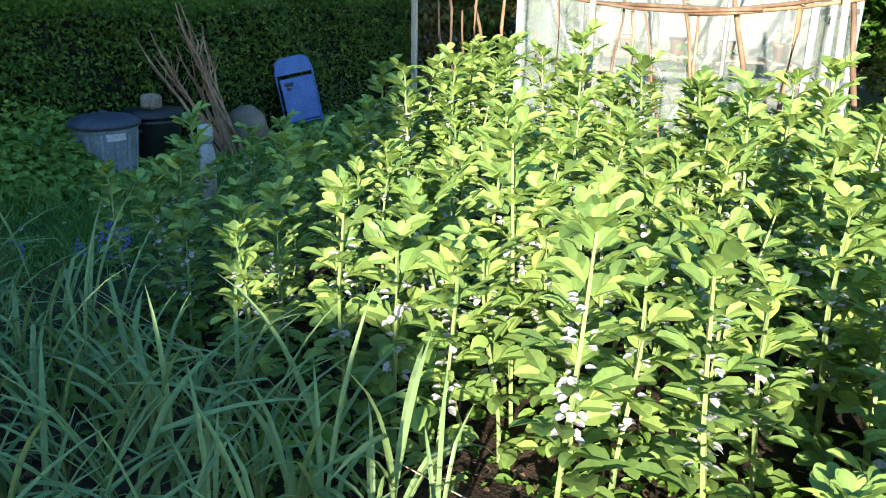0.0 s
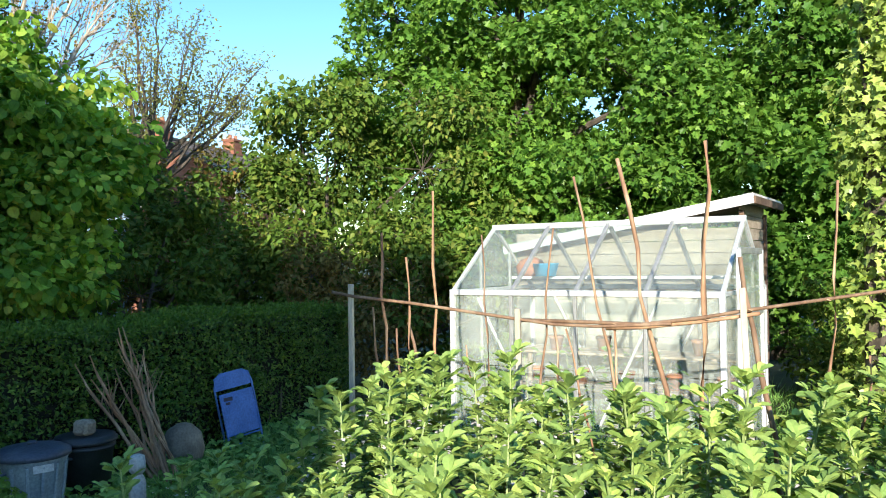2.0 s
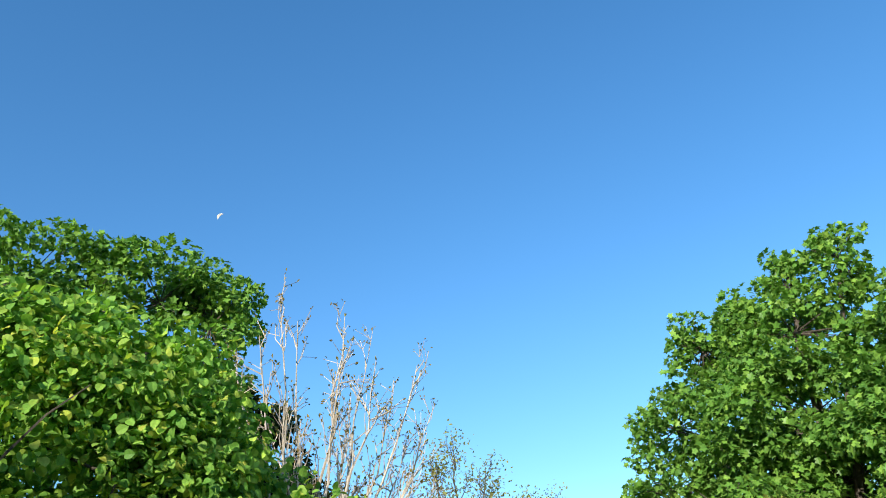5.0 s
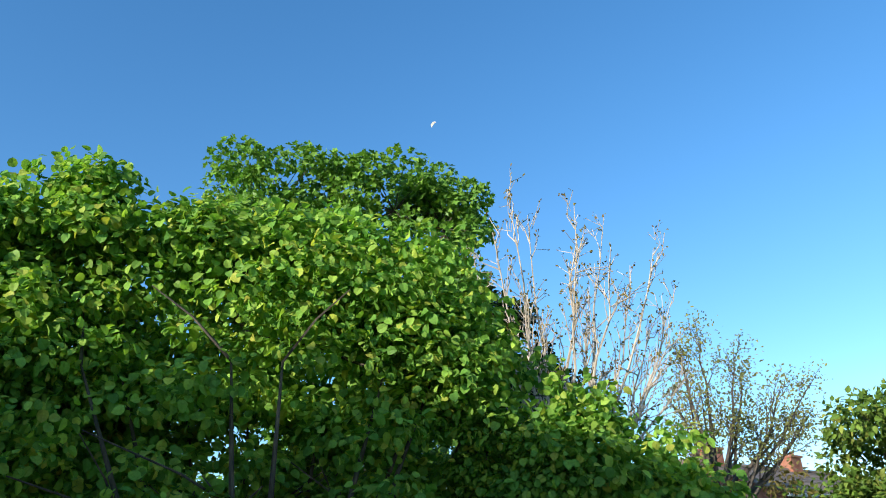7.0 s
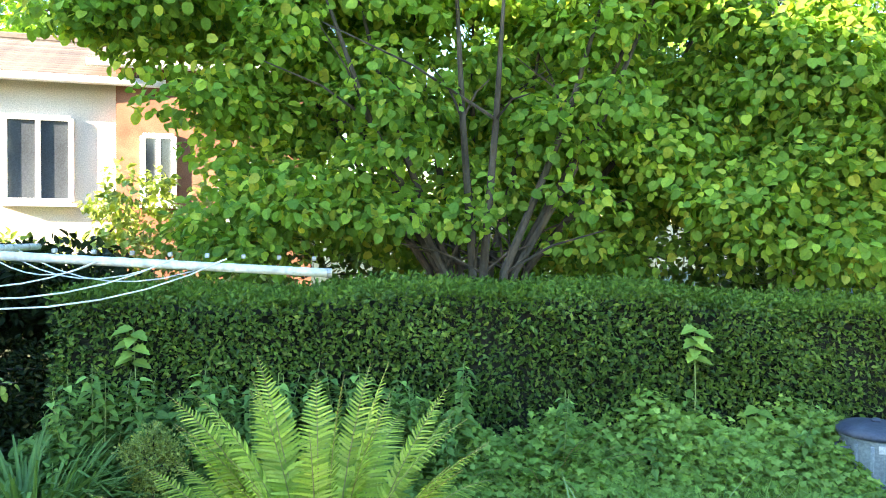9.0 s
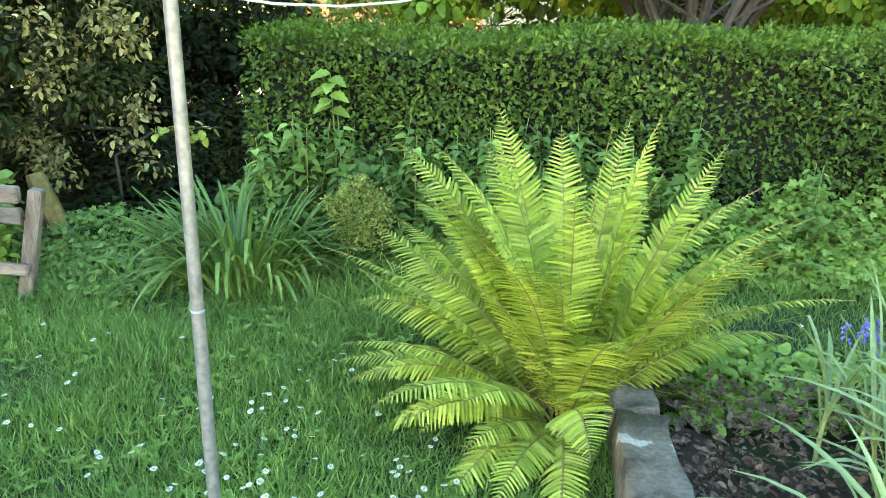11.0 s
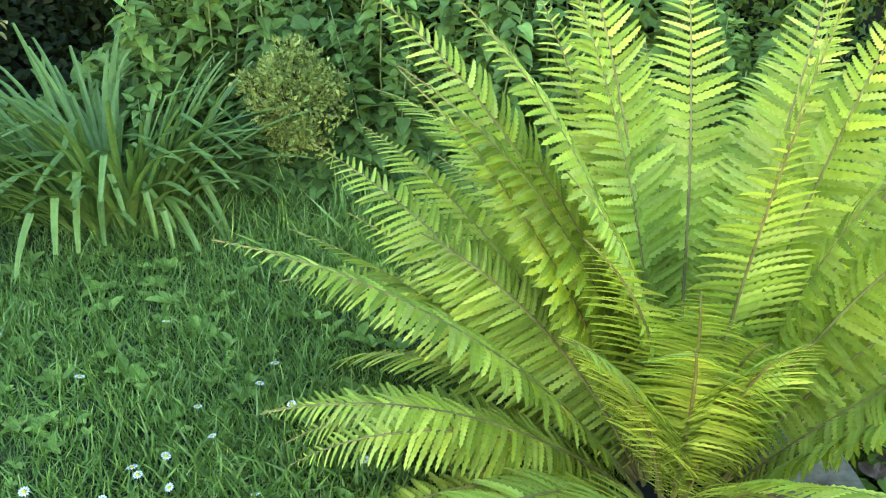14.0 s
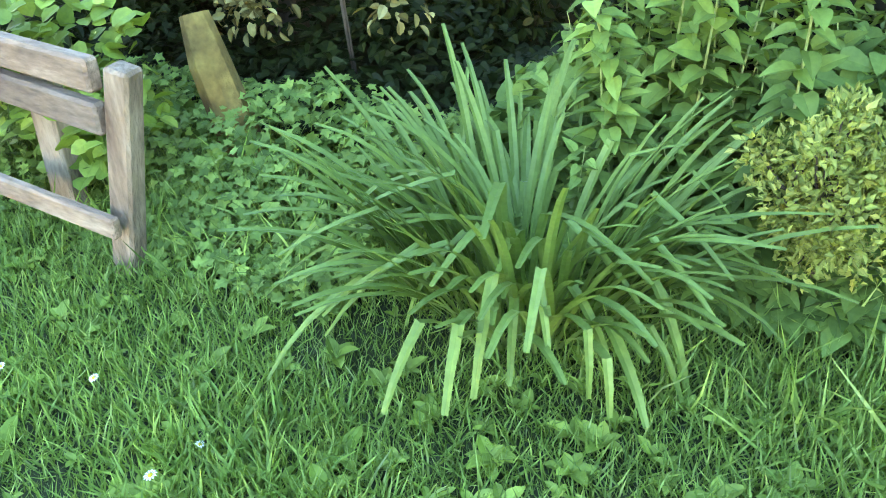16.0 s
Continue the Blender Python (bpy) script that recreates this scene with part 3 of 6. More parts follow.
def make_hedge():
    rng = np.random.default_rng(31)
    hedge = thing("hedge", (2.3, 5.8, 0), "long clipped privet hedge with dense dark green leaves", "hedge")
    x0, x1, y0, y1 = -2.1, 7.1, 5.35, 6.25
    L = np.array([2.3, 5.8, 0])
    # closed near-black sheet in place of shade between the leaves
    core = Geo()
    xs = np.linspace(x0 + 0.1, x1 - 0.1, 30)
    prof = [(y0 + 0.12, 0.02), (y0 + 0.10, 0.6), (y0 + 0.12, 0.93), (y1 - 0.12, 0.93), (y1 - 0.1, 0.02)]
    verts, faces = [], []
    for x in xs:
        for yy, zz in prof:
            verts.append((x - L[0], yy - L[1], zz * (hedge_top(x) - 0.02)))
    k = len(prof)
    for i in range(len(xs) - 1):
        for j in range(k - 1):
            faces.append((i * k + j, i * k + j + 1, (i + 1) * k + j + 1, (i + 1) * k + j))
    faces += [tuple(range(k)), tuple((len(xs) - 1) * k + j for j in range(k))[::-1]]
    part("shade_core", Geo().add(verts, faces), CORE, hedge, "near-black inner sheet painting the shade behind the leaves")
    n = 46000
    x = rng.uniform(x0, x1, n)
    top = np.array([hedge_top(v) for v in x])
    z = rng.uniform(0.03, 1.0, n) * top
    y = y0 + np.abs(rng.normal(size=n)) * 0.06 + 0.03 * np.sin(x * 2.3) + 0.04 * np.sin(x * 5.1 + z * 4)
    bare = (z < 0.42) & (rng.random(n) < 0.55)
    hole = np.array([noise.noise((a * 1.6, b * 2.5, 2)) for a, b in zip(x, z)]) > 0.42
    ok = ~(bare | (hole & (rng.random(n) < 0.6)))
    front = np.column_stack([x, y, z])[ok]
    m = len(front)
    tf = rng.normal(size=(m, 3)) * 0.8 + np.array([0, -0.5, 0.1])
    uf = rng.normal(size=(m, 3)) * 0.45 + np.array([0, -0.8, 0.75])
    part("face_foliage", leaves_mesh("face_foliage", SMALL, front - L, tf, uf, rng.uniform(0.028, 0.055, m)), HEDGE, hedge, kind="stuff")
    n = 30000
    x = rng.uniform(x0, x1, n)
    y = rng.uniform(y0, y1, n)
    z = np.array([hedge_top(v) for v in x]) + rng.normal(size=n) * 0.03 - 0.01
    tt = rng.normal(size=(n, 3)) * 0.7 + np.array([0, -0.1, 0.6])
    ut = rng.normal(size=(n, 3)) * 0.6 + np.array([0, -0.3, 0.8])
    part("top_foliage", leaves_mesh("top_foliage", SMALL, np.column_stack([x, y, z]) - L, tt, ut, rng.uniform(0.028, 0.055, n)), HEDGE_TOP, hedge, "fresh light green shoots along the top", kind="stuff")
    n = 6000
    y = rng.uniform(y0, y1, n)
    z = rng.uniform(0.05, 1.0, n) * hedge_top(x1)
    x = x1 - 0.08 + rng.normal(size=n) * 0.04
    te = rng.normal(size=(n, 3)) + np.array([0.6, 0, 0])
    part("end_foliage", leaves_mesh("end_foliage", SMALL, np.column_stack([x, y, z]) - L, te, rng.normal(size=(n, 3)) * 0.5 + np.array([0.7, 0, 0.6]), rng.uniform(0.028, 0.055, n)), HEDGE, hedge, kind="stuff")
    # trunks at the foot
    for i in range(25):
        xx = x0 + 0.3 + i * 0.36 + rng.normal() * 0.06
        part("stem", Geo().tube([(xx - L[0], y0 + 0.12 - L[1], 0), (xx - L[0] + rng.normal() * 0.05, y0 + 0.1 - L[1], 0.3), (xx - L[0] + rng.normal() * 0.08, y0 + 0.14 - L[1], 0.6)], [0.018, 0.014, 0.01], 6), BARK, hedge)


# ---- trees ----
def clump_tree(name, at, label, clumps, leaf, density, mat, template, trunk_h, trunk_r, seed, bark=None, sub=9, sub_r=0.36, category="tree", spread=0.35, flat=0.8):
    """Trunk and limbs, with a crown of leaves on many clumps; clumps are big masses relative to the foot."""
    rng = np.random.default_rng(seed)
    t = thing(name, at, label, category)
    g = Geo()
    g.tube([(0, 0, -0.1), (0.05, 0.02, trunk_h * 0.5), (0.0, 0.08, trunk_h)], [trunk_r * 1.25, trunk_r, trunk_r * 0.75], 9)
    part("trunk", g, bark or BARK, t)
    small = []
    lim = Geo()
    for c in clumps:
        c = tuple(c)
        foot = Vector((0, 0.05, trunk_h * 0.85))
        end = Vector(c[:3])
        mid = foot.lerp(end, 0.5) + Vector((0, 0, 0.2))
        lim.tube([foot, mid, end], [trunk_r * 0.5, trunk_r * 0.32, trunk_r * 0.1], 6, cap=False)
        rm = (c[3] + c[4] + c[5]) / 3
        for _ in range(sub):
            d = rng_dirs(rng, 1)[0]
            q = np.array(c[:3]) + d * np.array(c[3:6]) * rng.uniform(0.5, 0.95)
            rr = rm * sub_r * rng.uniform(0.6, 1.25)
            small.append((*q, rr * 1.15, rr * 1.15, rr * flat))
            lim.tube([end, Vector(q)], [trunk_r * 0.07, trunk_r * 0.025], 4, cap=False)
    part("branchwork", lim, bark or BARK, t)
    P, T, U, S = ball_leaves(rng, small, density, leaf, spread)
    part("crown", leaves_mesh("crown", template, P, T, U, S), mat, t, kind="stuff")
    return t


def fan_limbs(rng, tree, fork, ends, radius, bark, twigs, rise):
    """Limbs that fan from the fork to the given ends, with upswept twigs and twiglets along them; returns the tips."""
    tips = []
    for e in ends:
        e = Vector(e)
        g = Geo()
        s = fork + Vector((0, 0, rng.uniform(-0.5, 0.3)))
        out = Vector((e.x - s.x, e.y - s.y, 0))
        pts = [s.lerp(e, f) + out * 0.07 * math.sin(math.pi * f) + Vector(rng.normal(size=3)) * 0.03 * (0 < f < 1) for f in np.linspace(0, 1, 8)]
        g.tube(pts, [max(0.0045, radius * (1 - 0.88 * i / 7)) for i in range(8)], 5, cap=False)
        axis = (pts[-1] - pts[-3]).normalized()
        tips.append((pts[-1], axis))
        for _ in range(twigs):
            f = rng.uniform(0.3, 0.97) * 7
            i = int(f)
            q = pts[i].lerp(pts[min(i + 1, 7)], f - i)
            d = (axis + Vector(rng.normal(size=3)) * 0.42 + Vector((0, 0, rise))).normalized()
            ln = rng.uniform(0.3, 0.75) * (1.2 - 0.08 * f)
            tw = [q, q + d * ln * 0.5 + Vector(rng.normal(size=3)) * 0.03, q + d * ln + Vector((0, 0, 0.06))]
            g.tube(tw, [max(0.006, radius * 0.32), 0.0065, 0.0045], 4, cap=False)
            tips.append((tw[-1], d))
            for k in range(3):
                h = tw[0].lerp(tw[2], rng.uniform(0.35, 0.9))
                d2 = (d + Vector(rng.normal(size=3)) * 0.5 + Vector((0, 0, rise * 0.6))).normalized()
                t2 = h + d2 * rng.uniform(0.12, 0.28)
                g.tube([h, t2], [0.005, 0.004], 3, cap=False)
                tips.append((t2, d2))
        part("limb", g, bark, tree)
    return tips


def make_trees():
    A, B = (12.6, 6.0, 0), (14.2, 2.0, 0)
    clump_tree("sycamore_tree", A, "tall sycamore with fresh green leaves in sunlight", [
        (0, 0, 5.8, 1.7, 2.0, 1.4), (-0.6, 1.6, 4.5, 1.4, 1.8, 1.4), (0.1, -1.2, 4.9, 1.6, 1.9, 1.6), (-0.2, -0.2, 7.1, 1.2, 1.5, 1.0), (-0.5, 2.3, 6.2, 1.0, 0.95, 0.9), (-0.3, 1.5, 7.45, 0.7, 0.65, 0.75), (-0.4, 2.7, 5.2, 0.9, 0.8, 0.7),
        (0.0, -1.25, 8.1, 0.6, 0.5, 0.85), (-0.1, -0.3, 8.0, 0.5, 0.5, 0.6), (-0.7, 1.2, 2.9, 1.5, 2.2, 1.3), (-0.6, -1.2, 2.6, 1.6, 2.2, 1.5), (0.0, 0.6, 7.6, 0.8, 0.7, 0.7), (0.1, -2.1, 6.6, 0.9, 0.7, 0.9), (-0.5, -2.6, 4.2, 1.2, 1.3, 1.4), (-1.3, -0.8, 1.7, 1.2, 2.2, 1.2), (1.0, -1.4, 3.4, 0.9, 2.4, 1.8), (1.0, 0.8, 5.2, 0.7, 2.0, 1.6)],
        0.11, 0.62, SYC, LOBED, 3.5, 0.2, 41, sub=27, sub_r=0.31, flat=0.62)
    clump_tree("sycamore_tree", B, "broad old sycamore with dense green leaves", [
        (0, 0, 6.0, 2.0, 2.2, 1.9), (0, -1.5, 4.5, 2.0, 2.4, 1.9), (-0.6, 0.8, 3.4, 1.7, 2.1, 1.6), (-0.2, -0.5, 7.3, 1.4, 1.5, 1.1), (0.2, -1.9, 8.1, 1.5, 1.5, 1.4),
        (-0.8, -1.0, 2.2, 1.5, 2.4, 1.4), (-0.5, -3.5, 4.5, 2.2, 2.2, 2.2), (-0.3, -3.5, 7.3, 2.0, 2.0, 1.8), (-0.6, -4.2, 2.2, 1.8, 2.2, 1.6), (-1.2, -0.6, 1.3, 1.2, 2.6, 1.2), (-1.0, -1.6, 3.0, 1.2, 2.0, 1.3)],
        0.12, 0.6, SYC, LOBED, 3.5, 0.26, 42, sub=32, sub_r=0.31, flat=0.62)
    clump_tree("hawthorn_bush", (9.9, 8.0, 0), "bushy green hawthorn behind the hedge", [
        (0, 0, 3.6, 1.2, 1.2, 1.1), (0.6, -1.4, 3.1, 1.2, 1.4, 1.2), (-0.3, 0.9, 2.4, 1.2, 1.2, 1.1), (0.9, -2.0, 1.8, 1.2, 1.5, 1.2), (-0.5, -0.6, 1.7, 1.2, 1.5, 1.2), (0.6, 0.2, 4.3, 0.6, 0.7, 0.5), (-0.9, 0.6, 1.0, 1.1, 1.2, 1.0), (0.2, -2.8, 1.2, 1.0, 1.2, 1.0), (-0.2, 0.5, 4.0, 0.7, 0.6, 0.5)],
        0.10, 0.7, BUSH, TOOTH, 1.6, 0.1, 43, sub=17, sub_r=0.34, category="bush")
    clump_tree("shaded_bush", (6.4, 8.0, 0), "dark green mixed bushes behind the clipped hedge", [
        (0, 0, 1.3, 1.2, 0.9, 1.0), (1.4, 0.3, 1.6, 1.1, 0.9, 1.0), (-1.6, 0.2, 1.1, 1.2, 0.8, 0.9), (2.4, -0.4, 1.0, 0.9, 0.8, 0.9), (-0.6, 0.6, 2.2, 0.9, 0.7, 0.7), (-1.9, -0.2, 2.0, 0.7, 0.6, 0.7), (0.9, 0.4, 2.5, 0.6, 0.6, 0.5)],
        0.09, 0.7, BUSH, TOOTH, 0.8, 0.06, 44, sub=15, sub_r=0.36, category="bush")
    clump_tree("garden_shrubbery", (1.5, 9.6, 0), "dense dark shrubbery behind the hazel", [
        (-2.2, 0, 1.1, 1.0, 0.7, 1.1), (-0.6, 0.2, 1.5, 1.1, 0.7, 1.4), (1.0, 0, 1.6, 1.1, 0.7, 1.5), (2.4, 0.2, 1.5, 1.1, 0.7, 1.5), (3.7, 0.1, 1.5, 0.9, 0.7, 1.4), (0.2, 0.1, 3.0, 1.3, 0.6, 0.8), (2.2, 0.2, 3.2, 1.2, 0.6, 0.8)],
        0.13, 0.65, BUSH, TOOTH, 0.9, 0.07, 52, sub=15, sub_r=0.36, category="bush")
    clump_tree("sunny_bush", (-3.6, 9.4, 0), "yellow-green garden bush in the sun by the house", [
        (0, 0, 0.8, 0.9, 0.6, 0.8), (1.2, 0, 1.0, 0.8, 0.6, 0.9), (-1.2, 0, 0.9, 0.8, 0.6, 0.8), (0.9, 0.1, 1.9, 0.6, 0.5, 0.5), (2.0, 0, 1.4, 0.6, 0.5, 0.9)],
        0.09, 0.6, IVY, TOOTH, 0.5, 0.05, 53, sub=13, sub_r=0.36, category="bush")
    clump_tree("rose_bush", (8.3, 6.3, 0), "wild rose bush with reddish young shoots", [
        (0, 0, 0.9, 0.9, 0.8, 0.8), (0.5, -0.5, 1.2, 0.7, 0.7, 0.6), (-0.4, 0.3, 1.5, 0.5, 0.5, 0.5)],
        0.07, 0.5, RUSSET, TOOTH, 0.7, 0.04, 45, sub=12, sub_r=0.36, category="bush")
    clump_tree("elder_bush", (9.3, 5.6, 0), "green elder bush with upright shoots", [
        (0, 0, 1.2, 0.9, 0.9, 1.0), (0.6, -0.9, 1.3, 0.9, 0.9, 1.0), (-0.2, 0.5, 2.0, 0.6, 0.6, 0.6), (0.6, -1.8, 1.0, 0.9, 0.9, 0.9)],
        0.10, 0.55, BUSH, TOOTH, 0.8, 0.05, 46, sub=13, sub_r=0.35, category="bush")
    clump_tree("maple_tree", (3.3, 12.6, 0), "tall round-headed maple rising behind the hazel", [
        (-1.6, 0, 8.4, 1.2, 1.3, 1.4), (-0.6, -0.2, 8.3, 0.8, 1.2, 1.2), (0.6, -0.3, 8.6, 0.9, 1.2, 1.2), (1.5, -0.4, 8.3, 0.95, 1.1, 1.35), (-0.9, -0.3, 6.4, 2.0, 1.5, 1.6), (1.3, 0, 5.8, 1.7, 1.5, 1.6), (-0.2, -0.2, 3.6, 1.9, 1.3, 1.8), (1.5, 0, 6.9, 0.8, 0.9, 1.0), (-2.6, -0.2, 7.4, 0.8, 0.9, 1.2)],
        0.115, 0.62, SYC, LOBED, 3.0, 0.2, 47, sub=26, sub_r=0.31, flat=0.65)
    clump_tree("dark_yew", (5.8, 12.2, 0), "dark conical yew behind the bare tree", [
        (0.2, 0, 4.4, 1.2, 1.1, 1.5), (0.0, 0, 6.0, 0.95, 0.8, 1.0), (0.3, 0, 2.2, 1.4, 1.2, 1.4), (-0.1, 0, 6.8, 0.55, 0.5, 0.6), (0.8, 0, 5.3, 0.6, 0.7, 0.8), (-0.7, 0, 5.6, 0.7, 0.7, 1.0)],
        0.11, 0.9, YEW_SHADE, TOOTH, 1.5, 0.15, 48, sub=19, sub_r=0.34)
    for k, (x, y) in enumerate(((9.4, -0.6), (10.6, 0.6), (9.0, -2.2))):
        clump_tree("currant_bush", (x, y, 0), "leafy green currant bush in the garden beyond", [
            (0, 0, 0.7, 0.7, 0.7, 0.7), (0.3, 0.3, 1.1, 0.5, 0.5, 0.4), (-0.3, -0.3, 0.5, 0.6, 0.7, 0.5)],
            0.07, 0.6, BUSH, TOOTH, 0.4, 0.03, 70 + k, sub=11, sub_r=0.4, category="bush")
    clump_tree("lime_tree", (-5.0, 19.0, 0), "tall sunlit lime tree beyond the houses", [
        (0, 0, 5.0, 2.6, 1.6, 1.8), (-3.0, 0, 4.6, 2.2, 1.5, 1.8), (2.8, 0, 4.8, 2.2, 1.5, 1.8), (0.5, 0, 6.8, 2.0, 1.4, 1.2), (4.8, 0, 4.0, 1.8, 1.4, 1.8), (-2.0, 0, 6.4, 1.5, 1.3, 1.2)],
        0.2, 0.6, SYC, TOOTH, 3.0, 0.2, 54, sub=16, sub_r=0.33)
    # leaf colour carries the shade of this corner
    clump_tree("laurel_bush", (-4.0, 7.7, 0), "laurel thicket coloured near-black for the shade of the garden's corner", [
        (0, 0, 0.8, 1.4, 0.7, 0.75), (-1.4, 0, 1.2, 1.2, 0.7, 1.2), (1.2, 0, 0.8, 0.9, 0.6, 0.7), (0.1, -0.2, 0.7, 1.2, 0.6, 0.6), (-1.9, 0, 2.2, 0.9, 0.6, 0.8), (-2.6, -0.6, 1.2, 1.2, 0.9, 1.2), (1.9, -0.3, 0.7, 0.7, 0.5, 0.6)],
        0.1, 0.8, YEW_SHADE, OVAL, 0.8, 0.06, 55, sub=18, sub_r=0.36, category="bush")
    clump_tree("thorn_scrub", (8.6, 9.9, 0), "brownish thorn scrub with thin new leaves", [
        (0, 0, 1.6, 1.1, 0.7, 1.2), (-1.5, 0.2, 1.7, 1.0, 0.7, 1.2), (1.1, -0.4, 2.2, 0.8, 0.7, 1.0), (-0.7, 0.1, 2.9, 0.8, 0.6, 0.6), (-2.6, 0, 1.5, 0.9, 0.7, 1.2), (0.6, -0.2, 3.2, 0.6, 0.5, 0.5)],
        0.075, 0.42, RUSSET, TOOTH, 0.9, 0.05, 56, sub=15, sub_r=0.36, category="bush")
    # hazel over the hedge
    rng = np.random.default_rng(51)
    hz = thing("hazel_tree", (0.9, 7.3, 0), "spreading many-stemmed hazel with large round leaves", "tree")
    for i in range(13):
        a = 6.283 * i / 13 + rng.normal() * 0.2
        g = Geo()
        reach = rng.uniform(0.8, 2.4)
        pts = [(0.25 * math.cos(a), 0.2 * math.sin(a), 0), (0.5 * math.cos(a) * reach * 0.5, 0.3 * math.sin(a), 1.3), (math.cos(a) * reach * 0.8, 0.6 * math.sin(a), 2.6), (math.cos(a) * reach * 1.2, 0.8 * math.sin(a), 3.9)]
        g.tube(pts, [0.05, 0.04, 0.028, 0.01], 7)
        for j in range(5):
            s = Vector(pts[1 + j % 3])
            e = s + Vector((rng.normal() * 0.7, rng.normal() * 0.5, rng.uniform(0.1, 0.7)))
            g.tube([s, s.lerp(e, 0.5) + Vector((0, 0, 0.06)), e], [0.016, 0.01, 0.005], 4, cap=False)
        part("stem", g, BARK, hz)
    big = [(0.1, -0.2, 3.6, 1.6, 0.9, 1.3), (-1.2, -0.1, 3.5, 1.2, 0.9, 1.3), (1.6, -0.2, 2.9, 1.2, 0.9, 1.0), (-2.3, -0.2, 3.7, 0.9, 0.8, 1.0), (2.8, -0.6, 2.3, 0.8, 0.7, 0.7), (3.4, -0.9, 2.5, 0.6, 0.5, 0.6),
           (0.4, -0.5, 2.2, 1.3, 0.6, 0.8), (-0.9, -0.5, 2.0, 1.0, 0.6, 0.6), (0.3, -0.2, 4.7, 1.0, 0.7, 0.8), (-1.7, 0.1, 4.7, 0.9, 0.7, 0.7), (1.9, -0.5, 1.8, 1.0, 0.7, 0.5), (-3.0, 0, 4.4, 0.8, 0.7, 1.0),
           (1.2, -0.3, 4.2, 0.8, 0.6, 0.7), (3.2, -0.8, 1.6, 0.6, 0.5, 0.4), (-0.6, -0.2, 5.1, 0.5, 0.5, 0.4), (1.3, 0.5, 2.0, 1.6, 0.4, 0.9), (-0.6, 0.5, 2.2, 1.5, 0.4, 1.0), (-2.4, -0.1, 5.0, 0.8, 0.6, 0.5), (0.8, 0.2, 3.2, 1.6, 0.5, 1.1), (-1.2, 0.3, 2.8, 1.2, 0.5, 1.0), (2.4, -0.1, 3.1, 0.8, 0.6, 0.6), (2.0, -0.3, 3.9, 0.8, 0.7, 0.7), (3.0, -0.5, 3.1, 0.8, 0.6, 0.6), (-3.1, 0.1, 3.7, 0.7, 0.5, 0.5), (-2.0, -0.1, 2.5, 0.7, 0.5, 0.6), (-1.9, -0.2, 1.7, 0.8, 0.5, 0.5), (-1.9, 0.1, 3.9, 1.0, 0.6, 0.6), (-1.0, 0.2, 4.3, 1.0, 0.6, 0.6), (-2.6, 0.2, 3.6, 0.8, 0.5, 0.6), (0.5, -0.3, 5.0, 0.8, 0.6, 0.7), (1.2, -0.3, 4.8, 0.7, 0.6, 0.75), (1.8, -0.3, 4.4, 0.6, 0.6, 0.7),
           (-1.55, -0.1, 5.3, 0.35, 0.4, 0.6), (-2.3, 0, 5.2, 0.5, 0.5, 0.4), (-3.0, 0, 5.0, 0.7, 0.5, 0.5), (0.2, 0.9, 3.3, 2.3, 0.35, 1.5), (-1.6, 0.9, 3.2, 1.6, 0.35, 1.5), (1.8, 0.8, 2.6, 1.8, 0.35, 1.2), (0.2, 0.9, 1.7, 2.4, 0.35, 0.9), (2.9, -0.6, 3.2, 0.7, 0.5, 0.6), (3.5, -0.7, 2.9, 0.65, 0.5, 0.6), (3.75, -0.8, 2.7, 0.45, 0.35, 0.4), (2.6, -0.3, 2.2, 0.9, 0.6, 0.9), (3.3, -0.6, 1.6, 0.8, 0.5, 0.6)]
    small = []
    for c in big:
        for _ in range(19 if c[1] < 0.7 else 48):
            d = rng_dirs(rng, 1)[0]
            q = np.array(c[:3]) + d * np.array(c[3:6]) * rng.uniform(0.35, 0.98)
            rr = rng.uniform(0.16, 0.44)
            if -0.7 < q[0] < 2.0 and q[2] < 2.7 and q[1] < 0.2 and rng.random() < 0.5:
                continue
            small.append((*q, rr * 1.3, rr * 1.1, rr * 0.6))
    for _ in range(46):
        # upright leading shoots above the crown
        c = big[int(rng.integers(len(big)))]
        if c[2] < 3.0 or -1.3 < c[0] < -0.4:
            continue
        x, y = c[0] + rng.normal() * c[3] * 0.5, c[1] + rng.normal() * 0.25
        for k in range(4):
            small.append((x + rng.normal() * 0.03, y, c[2] + c[5] * 0.6 + 0.12 * k, 0.15 - 0.022 * k, 0.13, 0.12))
    P, T, U, S = ball_leaves(rng, small, 0.40, 0.084, 0.5)
    T[:, 2] -= 0.2
    part("crown", leaves_mesh("crown", ROUND, P, T, U, S), HAZEL, hz, kind="stuff")

    # leafless tree
    rng = np.random.default_rng(61)
    dead = thing("bare_tree", (4.6, 8.5, 0), "leafless grey tree with thin upright branches", "tree")
    part("trunk", Geo().tube([(0, 0, -0.1), (0.04, 0, 1.3), (0.0, 0.0, 2.7)], [0.075, 0.062, 0.05], 8), PALE_BARK, dead)
    tips = fan_limbs(rng, dead, Vector((0, 0, 2.6)), [(-0.28, 0.1, 7.15), (0.1, 0.3, 6.9), (0.55, -0.2, 6.85), (1.15, 0.1, 6.7), (1.65, -0.3, 6.3), (2.15, 0.0, 5.9), (1.9, 0.4, 5.4), (-0.7, -0.2, 6.3), (-0.75, 0.3, 5.8),
                                                    (1.0, 0.5, 5.6), (0.3, -0.5, 6.0), (1.5, -0.5, 4.9), (2.1, 0.2, 4.6), (-0.4, -0.4, 5.2), (0.9, -0.4, 6.2), (1.6, 0.3, 5.9)], 0.033, PALE_BARK, 15, 0.1)
